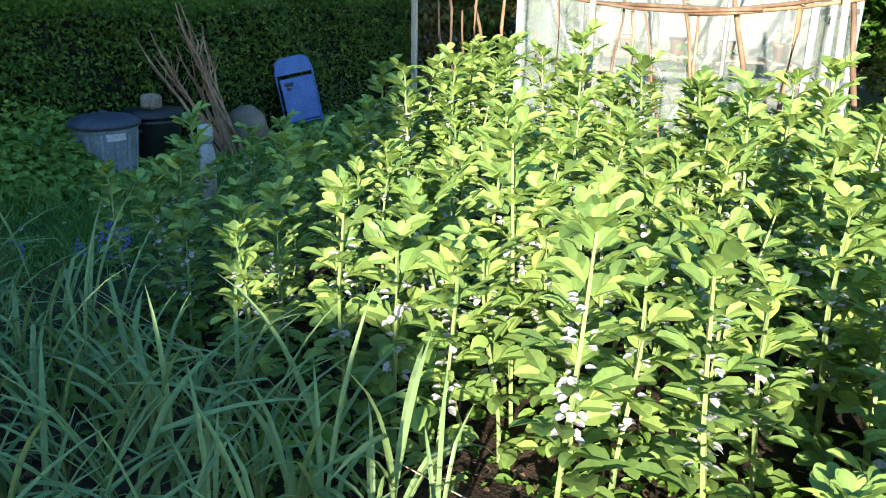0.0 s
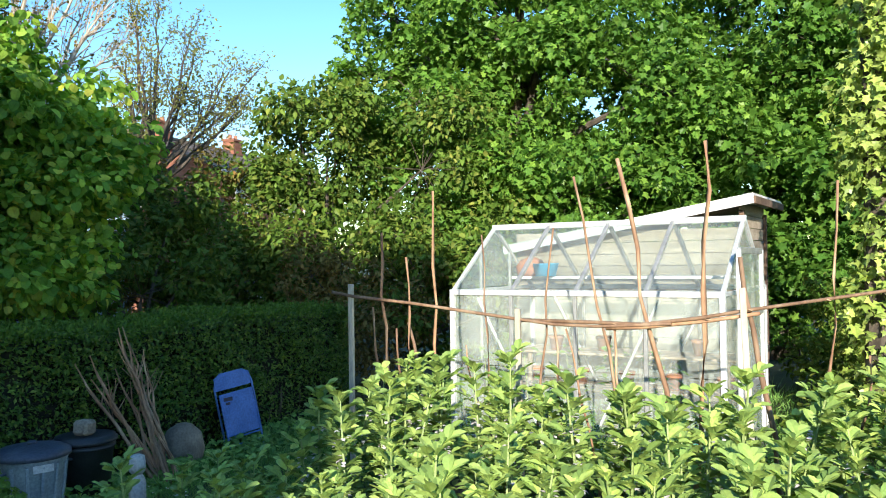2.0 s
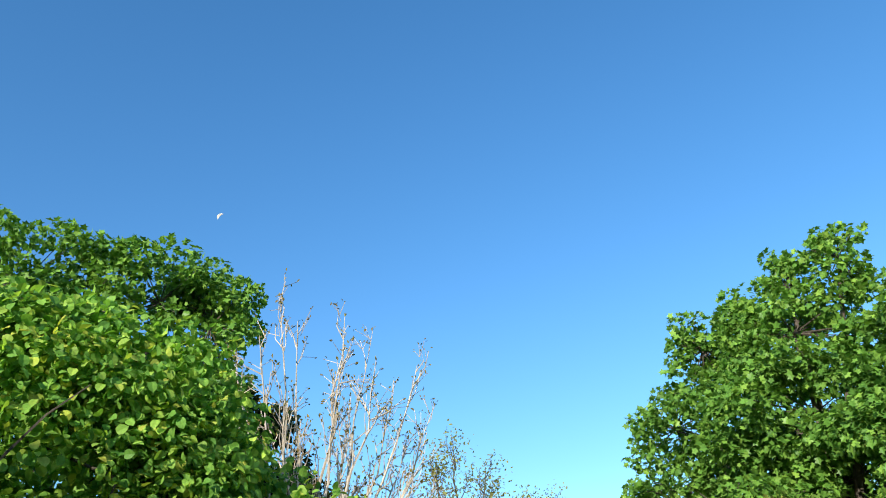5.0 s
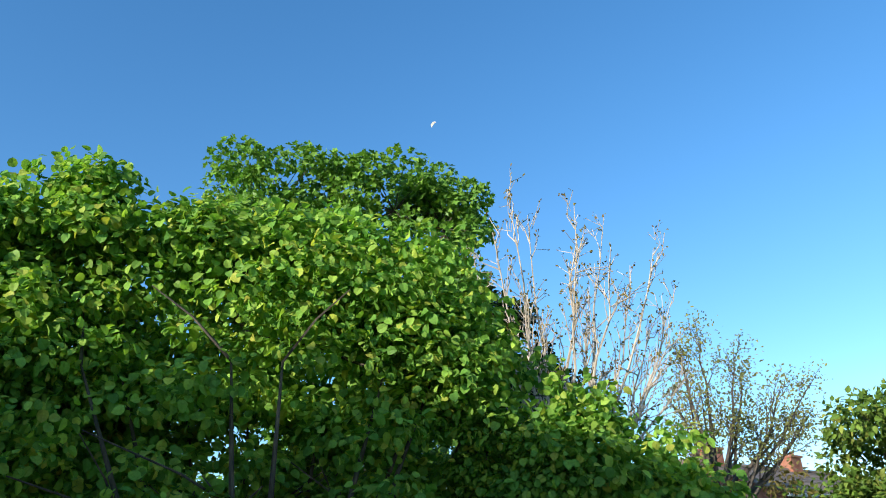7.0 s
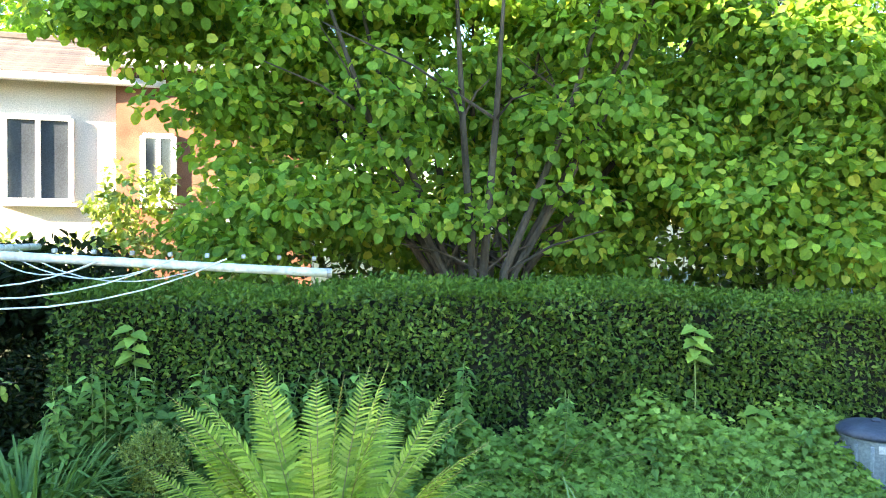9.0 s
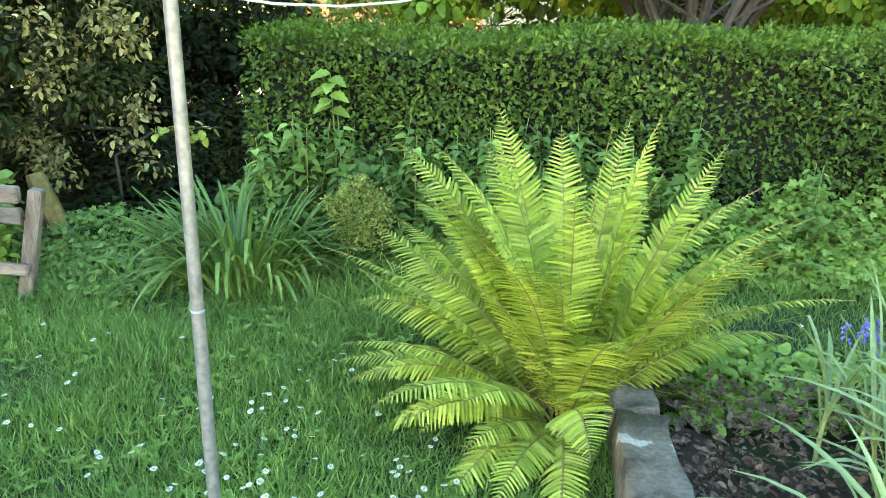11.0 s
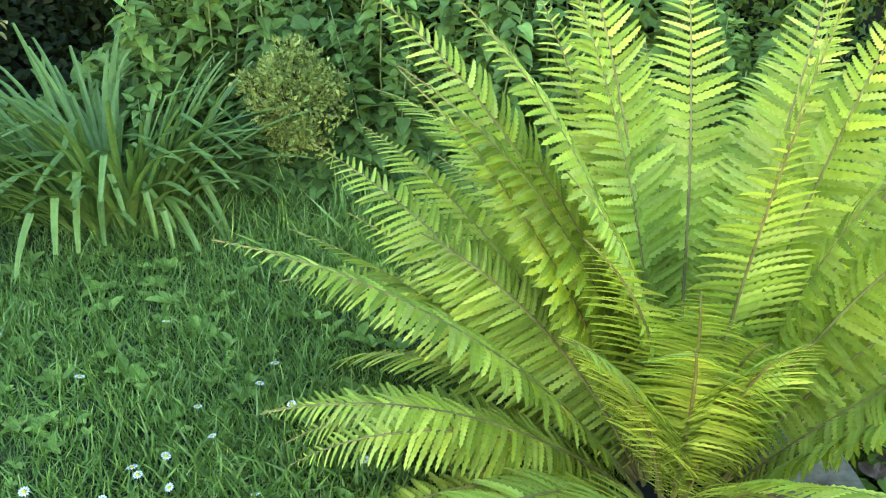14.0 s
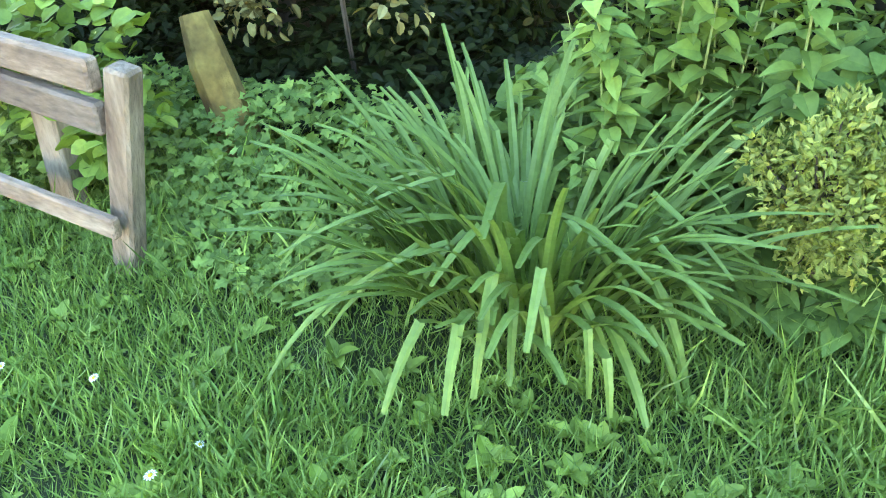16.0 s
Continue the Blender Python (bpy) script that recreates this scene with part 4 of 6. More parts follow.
    P = [np.array(p) + rng.normal(size=3) * 0.015 for p, d in tips for _ in range(2)]
    T = [np.array(d) + rng.normal(size=3) * 0.8 for p, d in tips for _ in range(2)]
    part("dry_foliage", leaves_mesh("dry_foliage", OVAL, P, T, rng.normal(size=(len(P), 3)), rng.uniform(0.03, 0.055, len(P))), RUSSET, dead, "few dry brown leaves at the tips", kind="stuff")
    # willow with sparse leaves
    rng = np.random.default_rng(62)
    wil = thing("willow_tree", (9.3, 11.6, 0), "thin willow with sparse young leaves and drooping twigs", "tree")
    part("trunk", Geo().tube([(0, 0, -0.1), (0.1, 0, 1.6), (-0.05, -0.1, 3.0), (0.0, -0.1, 4.3)], [0.16, 0.13, 0.09, 0.06], 8), BARK, wil)
    tips = fan_limbs(rng, wil, Vector((0, -0.1, 3.3)), [(0.4, 0.1, 6.4), (0.0, 0.3, 6.2), (-0.4, -0.2, 5.8), (0.85, -0.2, 6.15), (1.25, 0.2, 5.8), (1.55, -0.2, 5.2), (0.5, 0.5, 5.6), (-0.3, 0.3, 5.1), (0.9, 0.0, 5.0),
                                                   (2.1, 0.1, 5.6), (2.6, -0.1, 5.6), (2.85, 0.2, 5.2), (2.3, 0.3, 5.0), (1.8, -0.3, 4.6), (-0.9, -0.8, 4.3), (-1.6, -1.0, 3.3), (-2.1, -1.2, 2.3), (-1.2, -1.6, 1.8)], 0.05, BARK, 9, 0.12)
    P, T = [], []
    for p, d in tips:
        for _ in range(11):
            P.append(np.array(p) + rng.normal(size=3) * 0.13)
            T.append(np.array(d) * 0.4 + rng.normal(size=3) * 0.7)
    part("crown", leaves_mesh("crown", OVAL, P, T, rng.normal(size=(len(P), 3)), rng.uniform(0.04, 0.075, len(P))), SPARSE, wil, kind="stuff")
    # ivy-clad trunk
    rng = np.random.default_rng(63)
    ivy = thing("ivy_trunk", (8.0, 0.22, 0), "dead trunk thickly clad in sunlit yellow-green ivy", "ivy")
    part("trunk", Geo().tube([(0, 0, -0.1), (0.05, 0, 2), (0.0, 0.05, 4.2)], [0.14, 0.12, 0.07], 8), BARK, ivy)
    cl = [(rng.normal() * 0.08, -0.1 + rng.normal() * 0.08 - 0.1 * (z < 1.2), z, 0.34, 0.36 + 0.08 * math.sin(z * 3), 0.4) for z in np.arange(0.2, 4.3, 0.22)]
    P, T, U, S = ball_leaves(rng, cl, 0.55, 0.085, 0.3)
    T[:, 2] -= 0.5
    part("ivy_foliage", leaves_mesh("ivy_foliage", PALM, P, T, U, S), IVY, ivy, kind="stuff")
    # dark conifer by the lawn's end
    rng = np.random.default_rng(64)
    con = thing("conifer_tree", (-3.9, 6.3, 0), "dark overgrown conifer with a shaded hollow beneath", "tree")
    part("trunk", Geo().tube([(0, 0, -0.1), (0.05, 0, 1.2), (0, 0, 3.2)], [0.14, 0.12, 0.06], 8), BARK, con)
    cl = []
    for _ in range(190):
        a, z = rng.uniform(0, 6.283), rng.uniform(0.1, 3.6)
        r = rng.uniform(0.5, 1.15) * ((1.1 - 0.12 * z) if z < 1.3 else (0.75 - 0.1 * z))
        if z < 0.75 and -1.9 < a - 6.283 * (a > 3.14) < 0.1 and rng.random() < 0.8:
            continue
        cl.append((r * 1.3 * math.cos(a), r * math.sin(a), z, 0.34, 0.32, 0.24))
    g = Geo()
    for c in cl:
        g.tube([(0, 0, c[2] + 0.1), c[:3]], [0.02, 0.006], 4, cap=False)
    part("branchwork", g, BARK, con)
    P, T, U, S = ball_leaves(rng, cl, 0.75, 0.055, 0.6)
    T[:, 2] -= 0.3
    part("crown", leaves_mesh("crown", OVAL, P, T, U, S), CONIFER, con, kind="stuff")
    # dry sprays whose pale colour stands in for dappled sun
    dry = [(rng.uniform(0.35, 1.25), -rng.uniform(0.75, 1.05), rng.uniform(0.35, 1.45), 0.13, 0.1, 0.13) for _ in range(26)]
    P, T, U, S = ball_leaves(rng, dry, 0.4, 0.05, 0.6)
    part("dry_sprays", leaves_mesh("dry_sprays", OVAL, P, T, U, S), SUN_FLECK, con, "dry sprays at the tips, coloured pale to paint sun flecks", kind="stuff")


# ---- buildings ----
def make_window(parent, c, w, h, axis="y", side=-1):
    """A window set in a wall plane, with frame, sash bar, pane and sill."""
    win = new("window")
    win.parent = parent
    win.matrix_basis = pose(*c, 0, 0, 0 if axis == "y" else -90)
    f = Geo()
    for dx, dz, sx, sz in ((-w / 2, 0, 0.07, h), (w / 2, 0, 0.07, h), (0, -h / 2, w, 0.07), (0, h / 2, w, 0.07), (0, 0, 0.06, h)):
        f.box((dx, side * 0.02, dz), (sx, 0.06, sz))
    part("window_frame", f, PAINT, win, "white painted frame")
    part("pane", Geo().box((0, 0, 0), (w, 0.02, h)), PANE, win)
    part("sill", Geo().box((0, side * 0.06, -h / 2 - 0.05), (w + 0.16, 0.14, 0.05)), PAINT, win)
    return win


def make_house(name, at, label, w, d, eaves, ridge, wall, turn, windows, chimneys, hip=None):
    """Gabled house, its long front facing local -y; with hip, the roof slopes down at its +x end from there."""
    h = thing(name, at, label, "house", turn=turn)
    g = Geo()
    g.add([(-w / 2, -d / 2, 0), (w / 2, -d / 2, 0), (w / 2, d / 2, 0), (-w / 2, d / 2, 0), (-w / 2, -d / 2, eaves), (w / 2, -d / 2, eaves), (w / 2, d / 2, eaves), (-w / 2, d / 2, eaves), (-w / 2, 0, ridge), (w / 2, 0, ridge)],
          [(0, 1, 5, 4), (2, 3, 7, 6), (1, 2, 6, 5) if hip is not None else (1, 2, 6, 9, 5), (3, 0, 4, 8, 7)])
    part("wall", g, wall, h)
    over, run = 0.3, d / 2
    slope = (ridge - eaves) / run
    rows = 16
    roof = new("roof")
    roof.parent = h
    tile = Geo().box((0, 0, 0), (w + 2 * over, (run + over) / rows * 1.25, 0.035), bevel=0.006).mesh("tile_course")
    tile.materials.append(TILE)
    ang = math.degrees(math.atan(slope))
    for s in (-1, 1):
        for i in range(rows):
            yy = (run + over) * (1 - (i + 0.5) / rows)
            if hip is None:
                o, cx = part("tile_course", tile, TILE, roof), 0
            else:
                end = (w / 2 + over) * (1 - (i + 0.5) / rows) + hip * (i + 0.5) / rows
                cx = (end - w / 2 - over) / 2
                o = part("tile_course", Geo().box((0, 0, 0), (end + w / 2 + over, (run + over) / rows * 1.25, 0.035), bevel=0.006), TILE, roof)
                if s == 1:
                    h2 = part("tile_course", Geo().box((0, 0, 0), ((w / 2 + over - hip) / rows * 1.25, 2 * yy, 0.035), bevel=0.006), TILE, roof)
                    h2.matrix_basis = pose(end, 0, ridge - slope * yy + 0.05, 0, math.degrees(math.atan(slope * (run + over) / (w / 2 + over - hip))), 0)
            o.matrix_basis = pose(cx, s * yy, ridge - slope * yy + 0.05, -s * (ang - 2), 0, 0)
    part("ridge_tile", Geo().tube([(-w / 2 - over, 0, ridge + 0.06), (w / 2 + over if hip is None else hip, 0, ridge + 0.06)], 0.1, 8), TILE, roof)
    part("gutter", Geo().tube([(-w / 2 - over, -run - over, eaves - slope * over), (w / 2 + over, -run - over, eaves - slope * over)], 0.06, 8), PAINT, h, "white gutter")
    for cx in chimneys:
        ch = part("chimney", Geo().box((cx, 0, ridge + 0.1), (0.6, 0.45, 0.8)).box((cx, 0, ridge + 0.52), (0.68, 0.53, 0.08)), BRICK, h)
        for k in (-0.18, 0.18):
            part("chimney_pot", Geo().lathe([(0.09, 0), (0.07, 0.16), (0.09, 0.18)], 10, (cx + k, 0, ridge + 0.55)), TERRA, ch)
    for wx, wz, ww, wh in windows:
        make_window(h, (wx, -d / 2 - 0.02, wz), ww, wh)
    return h


def make_buildings():
    make_house("brick_house", (19.3, 21.3, 0), "red brick house with brown tiled roof far behind trees", 7.6, 6, 4.45, 5.65, BRICK, 14,
               [(-2.4, 3.75, 1.2, 1.0), (0.1, 3.75, 0.8, 1.0), (1.9, 3.75, 1.2, 1.0), (-2.0, 1.3, 1.4, 1.3), (1.8, 1.3, 1.4, 1.3)], (-2.6, 1.6))
    make_house("cream_house", (-6.3, 13.4, 0), "cream rendered house with brick side in full sun", 5.4, 5.0, 3.65, 4.5, RENDER, 12,
               [(1.4, 2.5, 0.8, 1.1), (-1.2, 2.5, 1.0, 1.1)], ())
    make_house("brick_cottage", (-2.4, 13.9, 0), "brick house with white windows behind the hazel", 2.6, 5.0, 3.85, 4.6, BRICK, 6,
               [(-0.75, 2.4, 0.4, 0.9), (0.3, 2.1, 0.5, 0.8)], ())
    # unseen house added behind the walker; its shadow lies over lawn and hedge
    # hip lowers one end of the ridge so sun reaches the hazel
    nb = make_house("neighbour_house", (-10.37, 0.71, 0), "unseen two-storey brick house added to cast the garden's shade", 8.04, 6.0, 5.5, 8.05, BRICK, 115.5,
               [(-2.5, 4.8, 1.4, 1.2), (2.5, 4.8, 1.4, 1.2), (-2.5, 1.5, 1.6, 1.3), (2.5, 1.5, 1.6, 1.3)], (), hip=0.2)
    # side block invented to shade the foot of the front beans
    part("side_extension", Geo().box((-4.4, 0, 1.6), (0.86, 5.0, 3.2), bevel=0.02), BRICK, nb)
    part("shade_extension_roof", Geo().box((-4.42, 0, 3.25), (0.96, 5.2, 0.1), bevel=0.02), FELT, nb)
    b = thing("blue_shed", (8.6, 13.6, 0), "pale blue boarded shed glimpsed through branches", "shed", turn=-25)
    part("wall", Geo().box((0, 0, 1.4), (2.6, 2.0, 2.8)), BLUE_BOARD, b)
    for i in range(12):
        part("board", Geo().box((-1.2 + i * 0.218, -1.012, 1.4), (0.2, 0.022, 2.75)), BLUE_BOARD, b)
    part("roof", Geo().box((0, 0, 2.88), (2.9, 2.4, 0.1), (6, 0, 0)), FELT, b)


# ---- greenhouse and shed ----
def make_greenhouse():
    x0, xr, x1, y0, y1, ze, zr = 6.45, 7.3, 8.15, 1.2, 3.62, 1.38, 2.0
    g = thing("greenhouse", (x0, y0, 0), "small aluminium greenhouse with dusty glass panes", "greenhouse")
    o = Vector((x0, y0, 0))
    L = lambda *p: tuple(Vector(p) - o)

    def bar(name, a, b, w, mat, d=None):
        a, b = Vector(L(*a)), Vector(L(*b))
        ln, m = (b - a).length, (a + b) / 2
        q = (b - a).to_track_quat("Z", "Y").to_euler()
        geo = Geo().box((0, 0, 0), (w, d or w, ln), bevel=0.004)
        ob = part(name, geo, mat, g)
        ob.matrix_basis = Matrix.LocRotScale(m, q, None)
        return ob

    ys = [y0 + (y1 - y0) * i / 4 for i in range(5)]
    bar("ridge_bar", (xr, y0 - 0.02, zr), (xr, y1 + 0.02, zr), 0.055, ALU)
    for x in (x0, x1):
        bar("eaves_bar", (x, y0 - 0.02, ze), (x, y1 + 0.02, ze), 0.05, ALU)
        bar("sill_bar", (x, y0, 0.06), (x, y1, 0.06), 0.05, ALU)
        for y in ys:
            bar("upright", (x, y, 0.0), (x, y, ze), 0.032 if y not in (y0, y1) else 0.045, ALU if y in (y0, y1) else ALU_GREY)
            bar("rafter", (x, y, ze), (xr, y, zr), 0.035, ALU if y in (y0, y1) else ALU_GREY)
        bar("brace", (x + (0.03 if x == x0 else -0.03), y1 - 0.25, ze - 0.05), (x + (0.03 if x == x0 else -0.03), y1 - 0.9, 0.1), 0.022, ALU)
        bar("brace", (x + (0.03 if x == x0 else -0.03), y0 + 0.5, ze - 0.05), (x + (0.03 if x == x0 else -0.03), y0 + 1.1, 0.1), 0.022, ALU)
    for y in (y0, y1):
        bar("gable_rail", (x0, y, ze), (x1, y, ze), 0.035, ALU)
        bar("gable_sill", (x0, y, 0.06), (x1, y, 0.06), 0.045, ALU)
        for x in (7.0, 7.62):
            bar("gable_upright", (x, y, 0), (x, y, zr - abs(x - xr) * 0.73), 0.03, ALU_GREY)
    # glass
    for i in range(4):
        ya, yb = ys[i] + 0.02, ys[i + 1] - 0.02
        for x in (x0, x1):
            for za, zb in ((0.09, 0.72), (0.73, ze - 0.03)):
                p = part("pane", Geo().box(L(x, (ya + yb) / 2, (za + zb) / 2), (0.004, yb - ya, zb - za), bevel=0), GLASS, g)
                p.visible_shadow = False
            s = 1 if x == x0 else -1
            nrm = Vector((-(zr - ze) * s, 0, abs(xr - x0))).normalized() * 0.006
            a, b = Vector(L(x, ya, ze)) + nrm, Vector(L(xr, ya, zr)) + nrm
            dy = Vector((0, yb - ya, 0))
            p = part("roof_pane", Geo().add([a, a + dy, b + dy, b, a - nrm, a + dy - nrm, b + dy - nrm, b - nrm], [(0, 1, 2, 3), (7, 6, 5, 4), (0, 4, 5, 1), (2, 6, 7, 3), (1, 5, 6, 2), (3, 7, 4, 0)]), ROOF_GLASS, g)
            p.visible_shadow = False
    for y, spans in ((y1, ((x0, 7.0), (7.0, 7.62), (7.62, x1))), (y0, ((x0, 7.0), (7.62, x1)))):
        for a, b in spans:
            p = part("gable_pane", Geo().box(L((a + b) / 2, y, 0.73), (b - a - 0.04, 0.004, 1.26), bevel=0), GLASS, g)
            p.visible_shadow = False
        tri = Geo()
        for yy in (y - 0.002, y + 0.002):
            tri.add([L(x0 + 0.06, yy, ze + 0.03), L(x1 - 0.06, yy, ze + 0.03), L(xr, yy, zr - 0.04)], [(0, 1, 2)])
        p = part("gable_top_pane", tri, GLASS, g)
        p.visible_shadow = False
    # sliding door standing forward of the gable
    door = new("door")
    door.parent = g
    door.matrix_basis = pose(*L(6.62, y0 - 0.09, 0))
    for dx in (0, 0.92):
        part("stile", Geo().box((dx, 0, 0.87), (0.05, 0.035, 1.72)), ALU, door)
    for z in (0.06, 0.62, 1.2, 1.72):
        part("rail", Geo().box((0.46, 0, z), (0.9, 0.03, 0.05)), ALU_GREY, door)
    for za, zb in ((0.09, 0.59), (0.65, 1.17), (1.23, 1.69)):
        p = part("pane", Geo().box((0.46, 0, (za + zb) / 2), (0.86, 0.004, zb - za), bevel=0), GLASS, door)
        p.visible_shadow = False
    # staging and contents
    for i, (z, xx) in enumerate(((0.72, 7.9), (0.38, 7.9))):
        s = thing("staging_shelf", (xx, 2.45, 0), "slatted wooden staging shelf inside the greenhouse", "shelf", "staging shelves")
        for k in range(4):
            part("slat", Geo().box((-0.19 + k * 0.125, 0, z), (0.1, 2.2, 0.022)), BOARD, s)
        for yy in (-1.0, 1.0):
            part("leg", Geo().box((-0.17, yy, z / 2 - 0.005), (0.04, 0.04, z)), BOARD, s)
    rng = np.random.default_rng(71)
    pot = Geo().lathe([(0.05, 0), (0.075, 0.12), (0.082, 0.12), (0.082, 0.15), (0.07, 0.15), (0.06, 0.13)], 14).mesh("plant_pot", True)
    pot.materials.append(TERRA)
    for i in range(9):
        p = part("plant_pot", pot, TERRA)
        p.matrix_basis = pose(7.86 + rng.normal() * 0.05, 1.5 + i * 0.24, 0.732 if i % 2 else 0.392)
        tagged(p, "terracotta flower pot on the greenhouse staging", "pot", "pots on the staging")
    for nm, mt, lab, at in (("blue_tub", TUB_BLUE, "bright blue plastic tub hung under the greenhouse roof", (7.6, 3.2, 1.50)), ("green_tub", TUB_GREEN, "green plastic tub inside the greenhouse", (6.7, 1.5, 0.0))):
        t = part(nm, Geo().lathe([(0.10, 0), (0.13, 0.12), (0.14, 0.13), (0.125, 0.13), (0.10, 0.02)], 16).mesh(nm, True), mt)
        t.matrix_basis = pose(*at)
        tagged(t, lab, "tub")
    sh = part("high_shelf", Geo().box((7.75, 2.45, 1.485), (0.28, 2.3, 0.025)), PAINT)
    tagged(sh, "white painted shelf along the greenhouse eaves", "shelf")
    bag = part("compost_bag", Geo().lathe([(0.10, 0), (0.15, 0.03), (0.16, 0.1), (0.11, 0.17), (0.03, 0.2)], 12).mesh("compost_bag", True), TERRA)
    bag.matrix_basis = pose(7.72, 3.42, 1.498)
    tagged(bag, "pinkish filled bag on the greenhouse shelf", "bag")
    # young tomato plants inside
    for i in range(5):
        t = thing("tomato_plant", (6.72, 1.75 + 0.42 * i, 0), "young tomato plant growing inside the greenhouse", "plant", "tomato plants")
        part("stem", Geo().tube([(0, 0, 0), (0.02, 0, 0.5), (0, 0.02, 0.85)], [0.008, 0.006, 0.003], 5), BEAN_STEM, t)
        n = 60
        z = rng.uniform(0.15, 0.9, n)
        a = rng.uniform(0, 6.283, n)
        r = rng.uniform(0.02, 0.16, n)
        part("foliage", leaves_mesh("foliage", TOOTH, np.column_stack([r * np.cos(a), r * np.sin(a), z]), np.column_stack([np.cos(a), np.sin(a), rng.uniform(-0.3, 0.6, n)]), rng.normal(size=(n, 3)) * 0.4 + np.array([0, 0, 1]), rng.uniform(0.06, 0.1, n)), WEED, t)


def make_shed():
    s = thing("garden_shed", (9.5, 2.85, 0), "weathered boarded shed with pale sloping roof", "shed")
    w, d = 1.3, 2.6
    part("frame", Geo().box((0, 0, 0.92), (w - 0.06, d - 0.06, 1.84), bevel=0), DARK_BOARD, s)
    for i in range(15):
        z = 0.07 + i * 0.132
        part("front_board", Geo().box((-w / 2, 0, z), (0.02, d, 0.126), (0, -4, 0)), BOARD, s)
    for i in range(17):
        z = 0.07 + i * 0.132
        part("side_board", Geo().box((0, -d / 2, z), (w, 0.02, 0.126), (4, 0, 0)), BOARD, s)
    for dx in (-w / 2 + 0.02, w / 2 - 0.02):
        part("corner_post", Geo().box((dx, -d / 2 - 0.02, 1.08), (0.06, 0.05, 2.16)), DARK_BOARD, s)
    part("roof", Geo().box((0, -0.05, 2.06), (w + 0.4, d + 0.3, 0.05), (-9.5, 0, 0)), FELT, s)
    part("fascia", Geo().box((-w / 2 - 0.2, -0.05, 2.02), (0.025, d + 0.3, 0.09), (-9.5, 0, 0)), PAINT, s, "white painted fascia board")
    part("fascia", Geo().box((0, -d / 2 - 0.19, 2.25), (w + 0.4, 0.025, 0.08)), DARK_BOARD, s)


# ---- bean frame of poles ----
def pole_points(a, b, rng, wob=0.012, k=7):
    a, b = Vector(a), Vector(b)
    return [a.lerp(b, i / (k - 1)) + Vector((rng.normal(), rng.normal(), 0)) * wob * (1 if 0 < i < k - 1 else 0.3) for i in range(k)]


def make_bean_frame():
    rng = np.random.default_rng(81)
    # top y, top z, foot y, radius, offset in x
    canes = [(3.2, 1.88, 3.10, 0.013, 0.0), (2.96, 1.7, 2.94, 0.012, 0.03), (2.71, 2.15, 2.73, 0.014, 0.0), (2.35, 1.84, 2.30, 0.008, 0.05), (1.84, 1.87, 2.05, 0.009, 0.04),
             (1.69, 2.18, 1.28, 0.011, 0.0), (1.44, 2.28, 1.02, 0.017, 0.0), (0.89, 2.33, 0.99, 0.016, 0.0), (0.22, 2.06, 0.31, 0.010, 0.02),
             (0.73, 1.67, 0.47, 0.018, 0.03), (1.84, 1.25, 1.80, 0.013, 0.0), (1.46, 1.26, 1.38, 0.010, 0.04), (1.75, 1.24, 1.55, 0.008, 0.05), (3.28, 1.34, 3.24, 0.012, 0.1), (3.05, 1.2, 3.07, 0.011, 0.12),
             (2.98, 1.24, 2.72, 0.014, 0.06), (2.5, 1.1, 2.48, 0.007, 0.3), (0.1, 1.15, 0.16, 0.010, 0.1), (-0.6, 2.1, -0.5, 0.011, 0.0), (-1.2, 2.0, -1.15, 0.012, 0.0)]
    for yt, zt, yf, r, dx in canes:
        pts = pole_points((4.75 + dx, yf, 0.06), (4.75 + rng.normal() * 0.03, yt, zt), rng, 0.014, 9)
        g = Geo().tube(pts, [r * 0.9 * (1.15 - 0.35 * i / 8) * (1 + 0.15 * rng.normal() * (i % 2)) for i in range(9)], 7)
        ob = part("bean_pole", g.mesh("bean_pole", True), CANE)
        tagged(ob, "crooked brown hazel pole stuck upright in the bed", "pole", "bean poles")
    for y, z0, z1 in ((3.44, 0.05, 1.51), (0.68, 0.05, 1.5), (2.08, 0.05, 1.36)):
        ob = part("bean_post", Geo().box((4.72, y, (z0 + z1) / 2), (0.035, 0.035, z1 - z0), (rng.normal(), rng.normal(), 10)), PALE_WOOD)
        tagged(ob, "pale sawn batten post of the bean frame", "post", "battens of the bean frame")
    rails = [[(3.6, 1.45), (3.41, 1.42), (2.9, 1.38), (2.35, 1.32), (1.83, 1.265), (1.55, 1.26), (1.1, 1.29)],
             [(2.1, 1.285), (1.6, 1.285), (1.28, 1.28), (0.95, 1.325), (0.66, 1.38), (0.3, 1.44), (0.0, 1.49), (-0.6, 1.58)],
             [(1.5, 1.25), (1.28, 1.262), (0.9, 1.31), (0.62, 1.36)], [(-0.3, 1.53), (-1.0, 1.58), (-1.7, 1.55)]]
    for i, line in enumerate(rails):
        pts = [(4.715 + 0.012 * i + rng.normal() * 0.006, y, z) for y, z in line]
        ob = part("bean_rail", Geo().tube(pts, [0.0125 - 0.0006 * k for k in range(len(pts))], 8).mesh("bean_rail", True), CANE)
        tagged(ob, "long bent hazel rod tied across the bean poles", "pole", "cross rods of the bean frame")
    # twine ties
    for y, z in ((3.43, 1.42), (2.36, 1.32), (1.44, 1.28), (0.9, 1.32), (0.67, 1.38), (0.28, 1.44)):
        g = Geo()
        g.tube([(4.74 + 0.028 * math.cos(a), y + 0.018 * math.sin(a), z + 0.004 * math.sin(3 * a)) for a in np.linspace(0, 6.283, 13)], 0.003, 5)
        ob = part("twine_tie", g, STRING)
